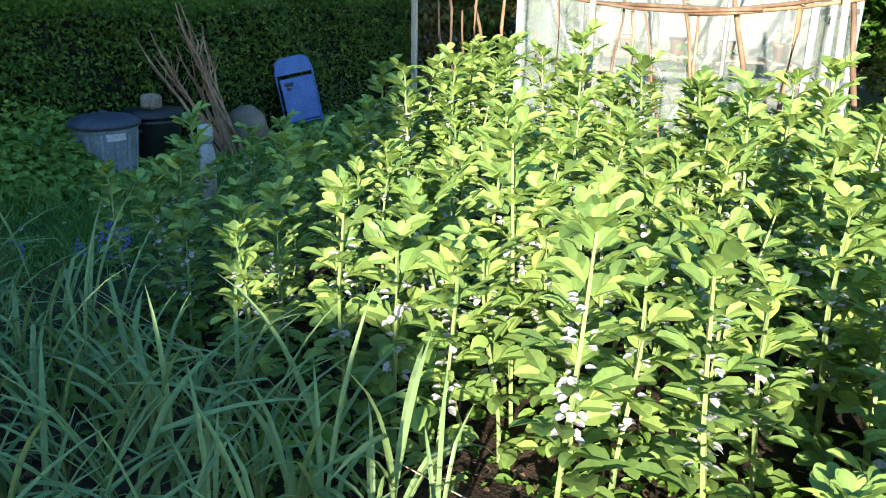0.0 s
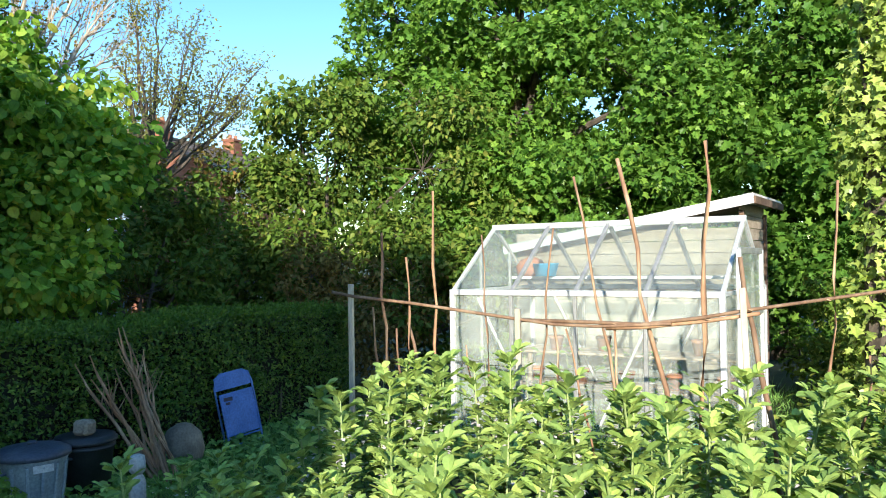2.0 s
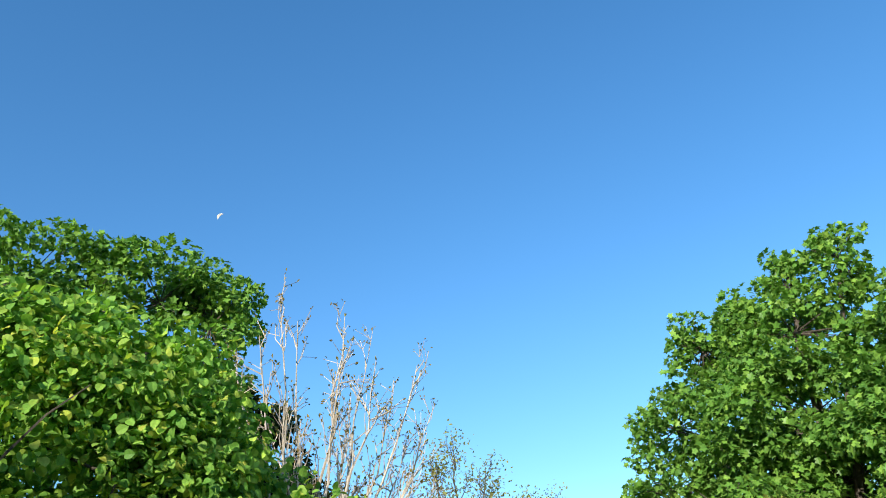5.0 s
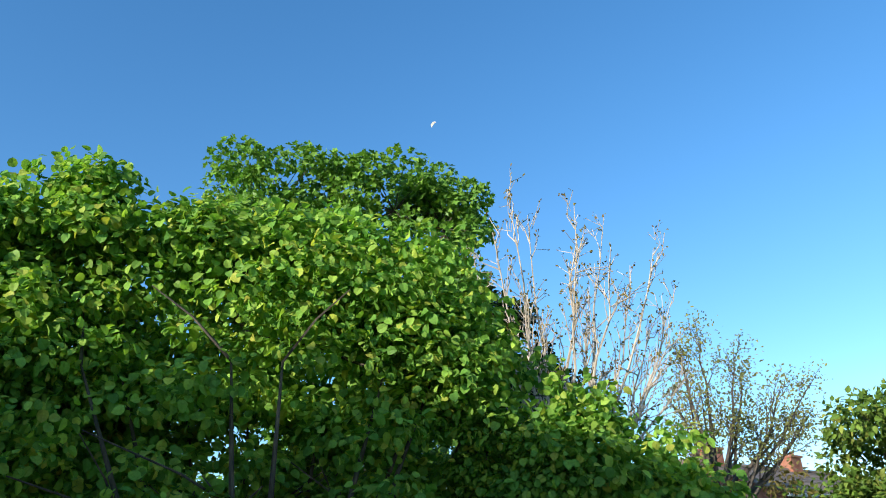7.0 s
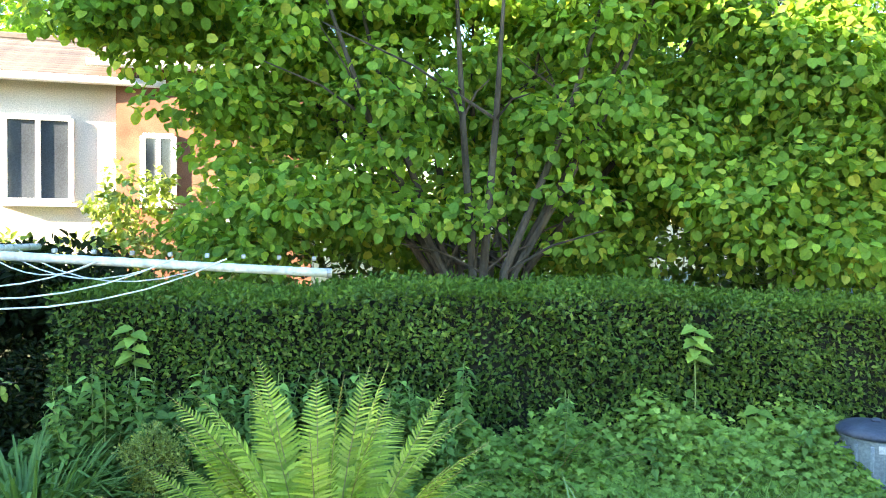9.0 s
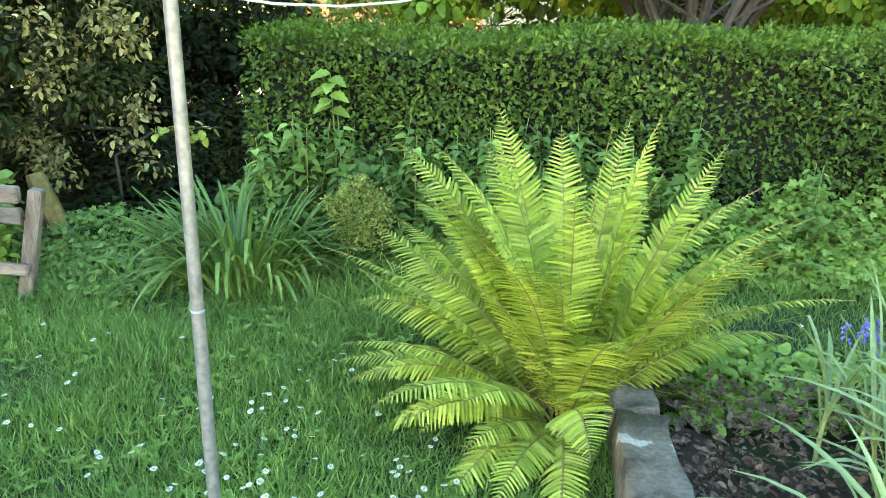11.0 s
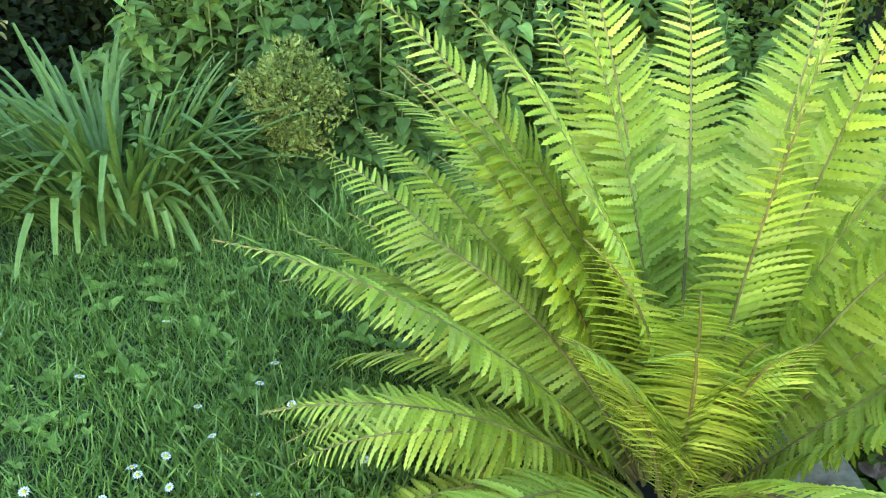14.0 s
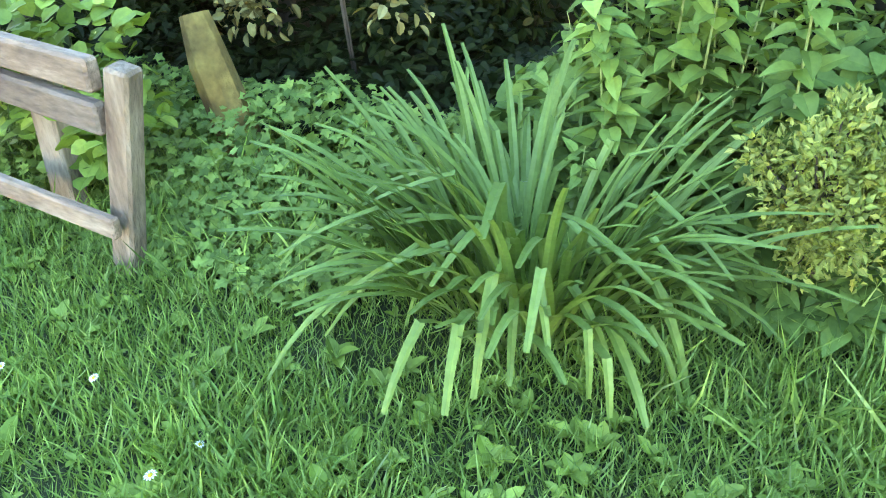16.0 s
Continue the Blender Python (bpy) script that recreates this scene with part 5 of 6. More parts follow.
        tagged(ob, "knot of twine binding poles together", "twine", "twine ties")


# ---- things by the hedge ----
def make_bins():
    b = thing("dustbin", (3.23, 5.0, 0), "grey ribbed dustbin with dark lid in the hedge's shade", "bin")
    prof = [(0.175, 0), (0.18, 0.02), (0.215, 0.37), (0.225, 0.38), (0.225, 0.40), (0.205, 0.40)]
    part("body", Geo().lathe(prof, 28).mesh("body", True), BIN_GREY, b)
    for i in range(14):
        a = 6.283 * i / 14
        part("rib", Geo().box((0.201 * math.cos(a), 0.201 * math.sin(a), 0.19), (0.012, 0.022, 0.34), (0, 5.6, math.degrees(a))), BIN_GREY, b)
    lid = part("lid", Geo().lathe([(0.23, 0.395), (0.245, 0.40), (0.245, 0.43), (0.20, 0.455), (0.10, 0.475), (0.0, 0.48)], 28).mesh("lid", True), BIN_LID, b, "dark domed lid")
    part("knob", Geo().lathe([(0.03, 0.475), (0.035, 0.49), (0.02, 0.50)], 12), BIN_LID, lid)
    for s in (-1, 1):
        part("handle", Geo().tube([(s * 0.21, -0.06, 0.33), (s * 0.26, -0.04, 0.32), (s * 0.26, 0.04, 0.32), (s * 0.21, 0.06, 0.33)], 0.01, 6), BIN_LID, b)
    part("paper_label", Geo().box((-0.05, -0.213, 0.345), (0.13, 0.008, 0.05), (-5, 0, -13)), LABEL, b, "torn pale label")
    b = thing("black_bin", (3.66, 5.05, 0), "black ribbed plastic bin with lid, a block on top", "bin")
    part("body", Geo().lathe([(0.16, 0), (0.19, 0.36), (0.205, 0.365), (0.205, 0.385), (0.19, 0.39), (0.19, 0.41)], 28).mesh("body", True), BIN_BLACK, b)
    part("lid", Geo().lathe([(0.215, 0.405), (0.22, 0.41), (0.22, 0.43), (0.205, 0.435), (0.205, 0.448), (0.16, 0.455), (0.0, 0.46)], 28).mesh("lid", True), BIN_BLACK, b)
    k = part("stone_block", Geo().box((3.62, 5.0, 0.515), (0.13, 0.12, 0.105), (2, 3, 20), bevel=0.02), BRICK_ROUGH)
    tagged(k, "rough brown stone weighing down the bin lid", "block")


def make_chair():
    c = thing("folding_chair", (5.3, 5.12, 0), "blue metal folding chair leaning folded against the hedge", "chair", turn=-22)
    lean = -7
    m = pose(0, 0, 0, lean, -9, 0) @ Matrix.Diagonal((0.82, 0.9, 0.96, 1))

    def place(ob):
        ob.matrix_basis = m
        return ob

    outline = [(-0.215, 0.0), (-0.215, 0.62), (-0.19, 0.70), (-0.13, 0.735), (0.13, 0.735), (0.19, 0.70), (0.215, 0.62), (0.215, 0.0)]
    place(part("back_frame", Geo().tube([(x, 0, z) for x, z in outline], 0.012, 8).mesh("back_frame", True), BLUE, c))
    bk = Geo()
    bm = bmesh.new()
    bmesh.ops.create_grid(bm, x_segments=10, y_segments=4, size=0.5)
    bm.verts.index_update()
    for thick in (0.0, 0.012):
        bk.add([(v.co.x * 0.40, thick - 0.02 + 0.06 * (v.co.x) ** 2, 0.655 + v.co.y * 0.13 + (0.02 - 0.12 * v.co.x ** 2 if v.co.y > 0 else 0.0)) for v in bm.verts], [[v.index for v in f.verts] for f in bm.faces])
    bm.free()
    place(part("backrest", bk.mesh("backrest", True), BLUE, c))
    place(part("seat", Geo().box((0, -0.028, 0.355), (0.38, 0.022, 0.40), bevel=0.01), BLUE, c, "folded-up blue seat panel"))
    place(part("rust_patch", Geo().box((-0.1, -0.0405, 0.50), (0.10, 0.003, 0.035), (0, 4, 0), bevel=0.001).box((-0.11, -0.0405, 0.46), (0.05, 0.003, 0.025), bevel=0.001), RUST, c, "dark worn patch of paint"))
    for s in (-1, 1):
        place(part("rear_leg", Geo().tube([(s * 0.19, -0.045, 0.0), (s * 0.19, -0.05, 0.42)], 0.010, 8), BLUE, c))
    for z in (0.07, 0.14):
        place(part("stretcher", Geo().tube([(-0.19, -0.045, z), (0.19, -0.045, z)], 0.008, 8), BLUE, c))
    # turned post
    p = thing("garden_post", (3.13, 3.77, 0), "pale turned wooden post with rounded knob", "post")
    part("shaft", Geo().lathe([(0.05, 0), (0.05, 0.40), (0.042, 0.43), (0.028, 0.455)], 14).mesh("shaft", True), CONC, p)
    part("knob", Geo().lathe([(0.028, 0.455), (0.046, 0.475), (0.048, 0.52), (0.042, 0.56), (0.02, 0.57)], 14).mesh("knob", True), CONC, p)
    # pea sticks leaning together
    rng = np.random.default_rng(91)
    for i in range(17):
        top = (3.75 + rng.uniform(0, 0.55), 5.22, rng.uniform(0.75, 1.2))
        if i == 0:
            top = (3.68, 5.2, 0.95)
        foot = (4.13 + rng.normal() * 0.05, 4.78 + rng.normal() * 0.05, 0.0)
        pts = pole_points(foot, top, rng, 0.018, 7)
        g = Geo().tube(pts, [0.014, 0.013, 0.012, 0.011, 0.009, 0.007, 0.004], 6)
        for _ in range(2):
            q = Vector(pts[4])
            g.tube([q, q + Vector((rng.normal() * 0.08, 0.02, rng.uniform(0.12, 0.25)))], [0.005, 0.002], 4)
        tagged(part("pea_stick", g, CANE), "bare brushwood pea stick leaning against the hedge", "stick", "bundle of pea sticks")
    bag = part("sack", Geo().lathe([(0.13, 0), (0.17, 0.04), (0.18, 0.16), (0.14, 0.28), (0.06, 0.34), (0.02, 0.35)], 14).mesh("sack", True), SACK)
    bag.matrix_basis = pose(4.62, 5.18, 0, 4, 6, 30)
    tagged(bag, "slumped brown sack at the foot of the hedge", "sack")


# ---- rotary clothes line ----
def make_dryer():
    d = thing("rotary_dryer", (-1.235, 2.3, 0), "grey metal rotary clothes dryer with white arms", "clothes dryer")
    part("lower_pole", Geo().tube([(0, 0, -0.1), (0, 0, 0.868)], 0.0158, 20, cap=False).mesh("lower_pole", True), GALV, d)
    part("upper_pole", Geo().tube([(0, 0, 0.86), (0, 0, 1.75)], 0.015, 20, cap=False).mesh("upper_pole", True), GALV, d)
    part("collar", Geo().lathe([(0.0152, 0.862), (0.0168, 0.864), (0.0168, 0.871), (0.0152, 0.873)], 16).mesh("collar", True), ALU_GREY, d)
    part("hub", Geo().box((0, 0, 1.655), (0.09, 0.09, 0.045), (0, 0, 7), bevel=0.012).lathe([(0.03, 1.62), (0.034, 1.64), (0.034, 1.69), (0.026, 1.71)], 14), BIN_GREY, d, "grey plastic hub")
    base = 7
    for k in range(4):
        a = radians(base + 90 * k)
        c, s = math.cos(a), math.sin(a)
        z1 = 1.605 if k == 0 else 1.64
        arm = part("arm", Geo().tube([(0.03 * c, 0.03 * s, 1.66), (1.02 * c, 1.02 * s, z1)], 0.0125, 8).mesh("arm", True), WHITE_TUBE, d, "white painted arm")
        part("end_cap", Geo().tube([(1.015 * c, 1.015 * s, z1), (1.03 * c, 1.03 * s, z1)], 0.0135, 8), ALU_GREY, arm)
        for r in np.linspace(0.3, 0.98, 8):
            part("clip", Geo().box((r * c, r * s, 1.675 - 0.03 * r), (0.012, 0.02, 0.012), (0, 0, base + 90 * k), bevel=0.002), ALU_GREY, arm)
    for r in (0.42, 0.60, 0.74):
        for k in range(4):
            a, b = radians(base + 90 * k), radians(base + 90 * (k + 1))
            A, B = Vector((r * math.cos(a), r * math.sin(a), 1.645)), Vector((r * math.cos(b), r * math.sin(b), 1.645))
            sag = 0.05 + 0.10 * (r - 0.35)
            part("line", Geo().tube([A.lerp(B, t) - Vector((0, 0, sag * 4 * t * (1 - t))) for t in np.linspace(0, 1, 9)], 0.0021, 5), PAINT, d)


# ---- fence end and log ----
def make_fence():
    f = thing("post_and_rail_fence", (-2.87, 4.3, 0), "short weathered wooden post and rail fence", "fence", turn=0)
    part("post", Geo().box((-0.02, 0, 0.27), (0.068, 0.068, 0.62), (0, 13, 8), bevel=0.008), OLD_WOOD, f)
    part("post", Geo().box((-0.42, 0.12, 0.22), (0.08, 0.07, 0.5), (0, 3, 8), bevel=0.008), OLD_WOOD, f)
    part("rail", Geo().box((-0.55, 0.035, 0.555), (1.02, 0.045, 0.085), (0, 1.5, -4), bevel=0.008), OLD_RAIL, f)
    part("rail", Geo().box((-0.55, 0.03, 0.455), (1.02, 0.04, 0.085), (0, 2.5, -4), bevel=0.008), OLD_RAIL, f)
    part("rail", Geo().box((-0.5, -0.062, 0.20), (1.0, 0.03, 0.06), (0, 3, -2), bevel=0.006), OLD_RAIL, f)
    log = part("mossy_stump", Geo().tube([(0.1, 0, -0.05), (0.05, 0.02, 0.14), (-0.02, 0.03, 0.32), (-0.07, 0.05, 0.47)], [0.085, 0.075, 0.07, 0.05], 9), MOSSY)
    log.matrix_basis = pose(-3.18, 4.95, 0)
    tagged(log, "leaning yellowish mossy log stump in the undergrowth", "log")


# ---- moon ----
def make_moon():
    d = Vector((0.309, 0.778, 0.551)).normalized()
    R, n = 13.5, 24
    out = [(R * math.cos(a), R * math.sin(a)) for a in np.linspace(-math.pi / 2, math.pi / 2, n)]
    inn = [(R * 0.35 * math.cos(a), R * math.sin(a)) for a in np.linspace(math.pi / 2, -math.pi / 2, n)]
    pts = out + inn[1:-1]
    g = Geo()
    k = len(pts)
    g.add([(-x, y, 0) for x, y in pts] + [(-x * 0.9, y * 0.98, -2.0) for x, y in pts], [tuple(range(k))] + [(i, i + k, (i + 1) % k + k, (i + 1) % k) for i in range(k)])
    ob = part("moon", g, MOON)
    ob.matrix_basis = look(d * 3000, (0, 0, 0)) @ pose(0, 0, 0, 0, 180, 40)
    tagged(ob, "faint pale crescent moon in the blue sky", "moon", kind="structure")


# ---- plants ----
def strap(g, points, width, fold=0.35, tip=0.06):
    """A strap leaf with a channelled section along points."""
    pts = [Vector(p) for p in points]
    k = len(pts)
    verts, faces = [], []
    for i, p in enumerate(pts):
        d = (pts[min(i + 1, k - 1)] - pts[max(i - 1, 0)]).normalized()
        side = d.cross(Vector((0, 0, 1)))
        side = side.normalized() if side.length > 1e-3 else Vector((1, 0, 0))
        upv = side.cross(d)
        t = i / (k - 1)
        w = width * (0.75 + 0.5 * min(t * 3, 1) - 0.25) * (1 if t < 0.6 else 1 - (1 - tip) * ((t - 0.6) / 0.4) ** 1.6)
        verts += [p - side * w + upv * w * fold, p, p + side * w + upv * w * fold]
    for i in range(k - 1):
        a = i * 3
        faces += [(a, a + 1, a + 4, a + 3), (a + 1, a + 2, a + 5, a + 4)]
    return g.add(verts, faces)


def arc(base, azim, length, elev, droop, k=8, kink=None):
    """Points along a leaf that rises at elev and bows over."""
    p = Vector(base)
    pts = [p.copy()]
    e = elev
    for i in range(k - 1):
        t = i / (k - 1)
        if kink and abs(t - kink[0]) < 0.5 / (k - 1):
            e -= kink[1]
        e -= droop / (k - 1) * (0.4 + 1.2 * t)
        p = p + Vector((math.cos(azim) * math.cos(e), math.sin(azim) * math.cos(e), math.sin(e))) * (length / (k - 1))
        p.z = max(p.z, 0.015)
        pts.append(p.copy())
    return pts


def bean_variant(seed, height):
    rng = np.random.default_rng(seed)
    t = thing("broad_bean_plant", (0, 0, 0), "leafy broad bean plant with black and white flowers", "bean plant", "rows of broad beans")
    lean = rng.normal() * 0.06, rng.normal() * 0.06
    at = lambda z: Vector((lean[0] * z / height + 0.01 * math.sin(z * 9), lean[1] * z / height, z))
    part("stem", Geo().tube([at(height * i / 6) for i in range(7)], [0.009, 0.009, 0.008, 0.008, 0.007, 0.006, 0.004], 4), BEAN_STEM, t)
    P, T, U, S = [], [], [], []
    FP, FT = [], []
    nodes = int(height / 0.036)
    a = rng.uniform(0, 6.283)
    for i in range(nodes):
        z = height * (0.12 + 0.88 * i / (nodes - 1))
        a += 2.4 + rng.normal() * 0.3
        top = i / (nodes - 1)
        reach = rng.uniform(0.07, 0.13) * (1 - 0.45 * top)
        rise = 0.25 + 0.9 * top
        c, s = math.cos(a), math.sin(a)
        if i < nodes * 0.2 and rng.random() < 0.12:
            continue
        pairs = 2 if i < nodes * 0.35 else 3
        for k in range(pairs):
            f = (k + 0.7) / pairs
            q = at(z) + Vector((c * reach * f, s * reach * f, reach * f * rise * 0.8))
            for sd in (-1, 1):
                b = a + sd * rng.uniform(0.45, 0.95)
                P.append(q)
                T.append((math.cos(b), math.sin(b), 0.15 + 0.75 * top + rng.normal() * 0.25))
                U.append((-0.3 * c + rng.normal() * 0.3, -0.3 * s + rng.normal() * 0.3, 1))
                S.append(rng.uniform(0.066, 0.108) * (1 - 0.25 * top))
        if 0.3 < top < 0.8 and rng.random() < 0.6:
            FP.append([])
            FT.append([])
            for _ in range(4):
                b = rng.uniform(0, 6.283)
                FP[-1].append(at(z) + Vector((math.cos(b) * 0.02, math.sin(b) * 0.02, rng.uniform(-0.01, 0.02))))
                FT[-1].append((math.cos(b), math.sin(b), rng.uniform(-0.4, 0.4)))
    for _ in range(12):
        b = rng.uniform(0, 6.283)
        P.append(at(height * 0.99))
        T.append((math.cos(b) * 0.6, math.sin(b) * 0.6, 1))
        U.append((-math.cos(b), -math.sin(b), 0.5))
        S.append(rng.uniform(0.05, 0.075))
    part("foliage", leaves_mesh("foliage", OVAL_WIDE, P, T, U, S), BEAN, t)
    for fp, ft in zip(FP, FT):
        part("flower_cluster", leaves_mesh("flower_cluster", ROUND, fp, ft, [(0, 0, 1)] * len(fp), 0.026), PETAL, t, "white flowers with dark blotches")
    return t


OVAL_WIDE = half_leaf([(0, 0), (0.17, 0.18), (0.29, 0.5), (0.25, 0.8), (0.1, 0.96), (0, 1.0)], 0.4, 0.22)


def make_beans():
    rng = np.random.default_rng(101)
    kinds = [bean_variant(110 + i, h) for i, h in enumerate((0.70, 0.76, 0.82, 0.88, 0.73, 0.84, 0.94))]
    spots = []
    for i in range(13):
        for j in range(22):
            x, y = 1.55 + i * 0.25 + rng.normal() * 0.05, -2.1 + j * 0.232 + rng.normal() * 0.05
            if x < 1.6 or y > 2.7 + 0.16 * (x - 1.5):
                continue
            if 3.4 < x < 4.0 and 0.9 < y < 2.2:
                continue
            if x < 1.9 and rng.random() < 0.15:
                continue
            spots.append((x, y))
    spots += [(1.42 + rng.normal() * 0.05, -1.3 + 0.21 * j + rng.normal() * 0.03) for j in range(7)]
    for i, (x, y) in enumerate(spots):
        src = kinds[i] if i < len(kinds) else kinds[int(rng.integers(len(kinds)))]
        k = rng.uniform(0.8, 1.03) * (1.12 if x > 3.9 else 1.0) * (0.8 if y > 1.5 and x < 3.2 else 1) * (0.92 if x < 1.53 else 1)
        m = pose(x, y, 0.09, rng.normal() * 3, rng.normal() * 3, rng.uniform(0, 360))
        o = src if i < len(kinds) else copy_thing(src, m)
        o.matrix_basis = m @ Matrix.Scale(k, 4)
    # string line along the row
    ob = part("string_line", Geo().tube([(1.5, 2.3, 0.42), (1.45, 1.5, 0.36), (1.42, 0.6, 0.33), (1.45, -0.6, 0.36)], 0.0022, 5), STRING)
    tagged(ob, "twine stretched along the bean row", "twine")


def make_garlic():
    rng = np.random.default_rng(121)
    kinds = []
    for v in range(4):
        t = thing("garlic_plant", (0, 0, 0), "blue-green garlic plant with long drooping leaves", "garlic plant", "rows of garlic")
        part("stem", Geo().tube([(0, 0, -0.02), (0.004, 0, 0.1), (0, 0.004, 0.22)], [0.009, 0.008, 0.006], 6), BEAN_STEM, t)
        for i in range(8):
            a = (i % 2) * math.pi + rng.normal() * 0.5 + i * 0.1
            g = Geo()
            strap(g, arc((0, 0, 0.06 + 0.02 * i), a, rng.uniform(0.34, 0.58), rng.uniform(1.2, 1.5), rng.uniform(0.5, 1.7), 8, (rng.uniform(0.4, 0.7), rng.uniform(0.2, 1.0)) if rng.random() < 0.6 else None), rng.uniform(0.006, 0.0095))
            part("leaf", g, GARLIC, t)
        kinds.append(t)
    n = 0
    for i in range(8):
        for j in range(17):
            x, y = 0.36 + i * 0.165 + rng.normal() * 0.03, 0.75 + j * 0.155 + rng.normal() * 0.04
            if x > 1.5 or (x < 0.45 and y > 2.2) or (x < 0.62 and y < 1.1) or rng.random() < 0.06 or y > 3.25:
                continue
            m = pose(x, y, 0.09, rng.normal() * 4, rng.normal() * 4, rng.uniform(0, 360))
            o = kinds[n] if n < 4 else copy_thing(kinds[int(rng.integers(4))], m)
            o.matrix_basis = m @ Matrix.Scale(rng.uniform(0.8, 1.1), 4)
            n += 1


def frond_mesh(rng, azim, length, elev, droop, width, pairs=34, twist=0.0):
    """One fern frond: stalk with two ranks of toothed leaflets. Returns stalk, blade."""
    pts = arc((0.05 * math.cos(azim), 0.05 * math.sin(azim), 0.02), azim, length, elev, droop, 16)
    stalk = Geo().tube(pts, [0.006 * (1 - 0.8 * i / 15) for i in range(16)], 5, cap=False)
    P, T, U, S = [], [], [], []
    for i in range(pairs):
        t = 0.12 + 0.88 * (i + 0.5) / pairs
        f = t * 15
        a = min(int(f), 14)
        p = pts[a].lerp(pts[a + 1], f - a)
        d = (pts[a + 1] - pts[a]).normalized()
        side = d.cross(Vector((0, 0, 1))).normalized()
        upv = side.cross(d)
        prof = min(1.0, (t - 0.05) / 0.33) ** 0.8 * (1 - max(0.0, (t - 0.42) / 0.58) ** 2.3) + 0.03
        for sd in (-1, 1):
            P.append(p)
            T.append(side * sd + d * (0.2 + 0.5 * t) + upv * (0.14 + twist * sd) + Vector(rng.normal(size=3)) * 0.055 - Vector((0, 0, 0.16)))
            U.append(upv + d * rng.uniform(0.0, 0.22) + Vector(rng.normal(size=3)) * 0.1)
            S.append(width * prof * rng.uniform(0.92, 1.06))
    return stalk, leaves_mesh("blade", PINNA, P, T, U, S)


def pinna_outline():
    out = [(0, 0)]
    n = 8
    for i in range(n):
        y = 0.04 + 0.92 * i / n
        w = 0.1 * (1 - 0.7 * (i / n) ** 1.6)
        out += [(w, y + 0.045), (w * 0.55, y + 0.075)]
    return out + [(0, 1.0)]


PINNA = half_leaf(pinna_outline(), 0.25, 0.22)


def make_fern():
    rng = np.random.default_rng(131)
    f = thing("fern", (-0.28, 3.31, 0), "large yellow-green male fern with arching fronds", "fern")
    for i in range(86):
        ring = i / 85
        az = i * 2.39996 + rng.normal() * 0.2
        elev = radians(86 - 62 * ring + rng.normal() * 7)
        if ring > 0.4 and -1.5 < math.remainder(az, 6.283185) < 0.1:
            continue
        ln = rng.uniform(1.02, 1.22) if ring < 0.45 else rng.uniform(0.75, 1.05)
        if -2.9 < math.remainder(az, 6.283185) < -1.4:
            ln *= 0.8
        stalk, blade = frond_mesh(rng, az, ln, elev, radians(rng.uniform(28, 80) * (0.45 + 1.1 * ring)), rng.uniform(0.1, 0.122) * (0.5 + 0.5 * ln), int(50 * ln) + 3, rng.normal() * 0.22)
        fr = part("frond", blade, FERN, f)
        part("stalk", stalk, RACHIS, fr, "brown scaly stalk")
    for az, ln, elev, droop in ((2.69, 1.06, 52, 34), (2.42, 1.1, 50, 40), (2.78, 0.98, 44, 36), (2.2, 1.0, 48, 45)):
        stalk, blade = frond_mesh(rng, az, ln, radians(elev), radians(droop), 0.12, int(50 * ln) + 3, rng.normal() * 0.2)
        fr = part("frond", blade, FERN, f)
        part("stalk", stalk, RACHIS, fr, "brown scaly stalk")
    part("crown_stock", Geo().lathe([(0.10, -0.05), (0.11, 0.03), (0.06, 0.09), (0.02, 0.1)], 10), CORE, f, "dark scaly rootstock")
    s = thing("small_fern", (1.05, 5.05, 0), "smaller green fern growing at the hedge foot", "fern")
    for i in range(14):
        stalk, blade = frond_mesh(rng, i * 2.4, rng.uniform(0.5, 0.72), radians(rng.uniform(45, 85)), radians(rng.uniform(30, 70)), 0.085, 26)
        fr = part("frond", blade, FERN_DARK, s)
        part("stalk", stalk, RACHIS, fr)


def make_lily():
    rng = np.random.default_rng(141)
    c = thing("daylily_clump", (-1.93, 4.62, 0), "dense clump of arching strap-shaped daylily leaves", "daylily")
    for i in range(270):
        a, r = rng.uniform(0, 6.283), 0.24 * math.sqrt(rng.random())
        g = Geo()
        az = a + rng.normal() * 0.35
        kink = (rng.uniform(0.45, 0.75), rng.uniform(0.5, 1.5)) if rng.random() < 0.35 else None
        strap(g, arc((r * math.cos(a), r * math.sin(a), 0), az, rng.uniform(0.42, 0.66), radians(rng.uniform(64, 92) - 70 * r), radians(rng.uniform(20, 75)), 9, kink), rng.uniform(0.009, 0.0135), 0.4, 0.5)
        part("leaf", g, LILY, c)
    b = thing("box_shrub", (-1.31, 4.78, 0), "small rounded golden-green box shrub", "shrub")
    part("stem", Geo().tube([(0, 0, 0), (0.01, 0, 0.2), (0, 0, 0.36)], [0.012, 0.01, 0.006], 6), BARK, b)
    cl = []
    for _ in range(48):
        d = rng_dirs(rng, 1)[0] * rng.uniform(0.5, 0.95)
        cl.append((d[0] * 0.19, d[1] * 0.19, 0.38 + d[2] * 0.2, 0.055, 0.055, 0.06))
    g = Geo()
    for q in cl:
        g.tube([(0, 0, 0.25), q[:3]], [0.005, 0.002], 4, cap=False)
    part("branchwork", g, BARK, b)
    P, T, U, S = ball_leaves(rng, cl, 0.75, 0.022, 0.5)
    T[:, 2] += 0.5
    part("foliage", leaves_mesh("foliage", SMALL, P, T, U, S), BOX, b, kind="stuff")


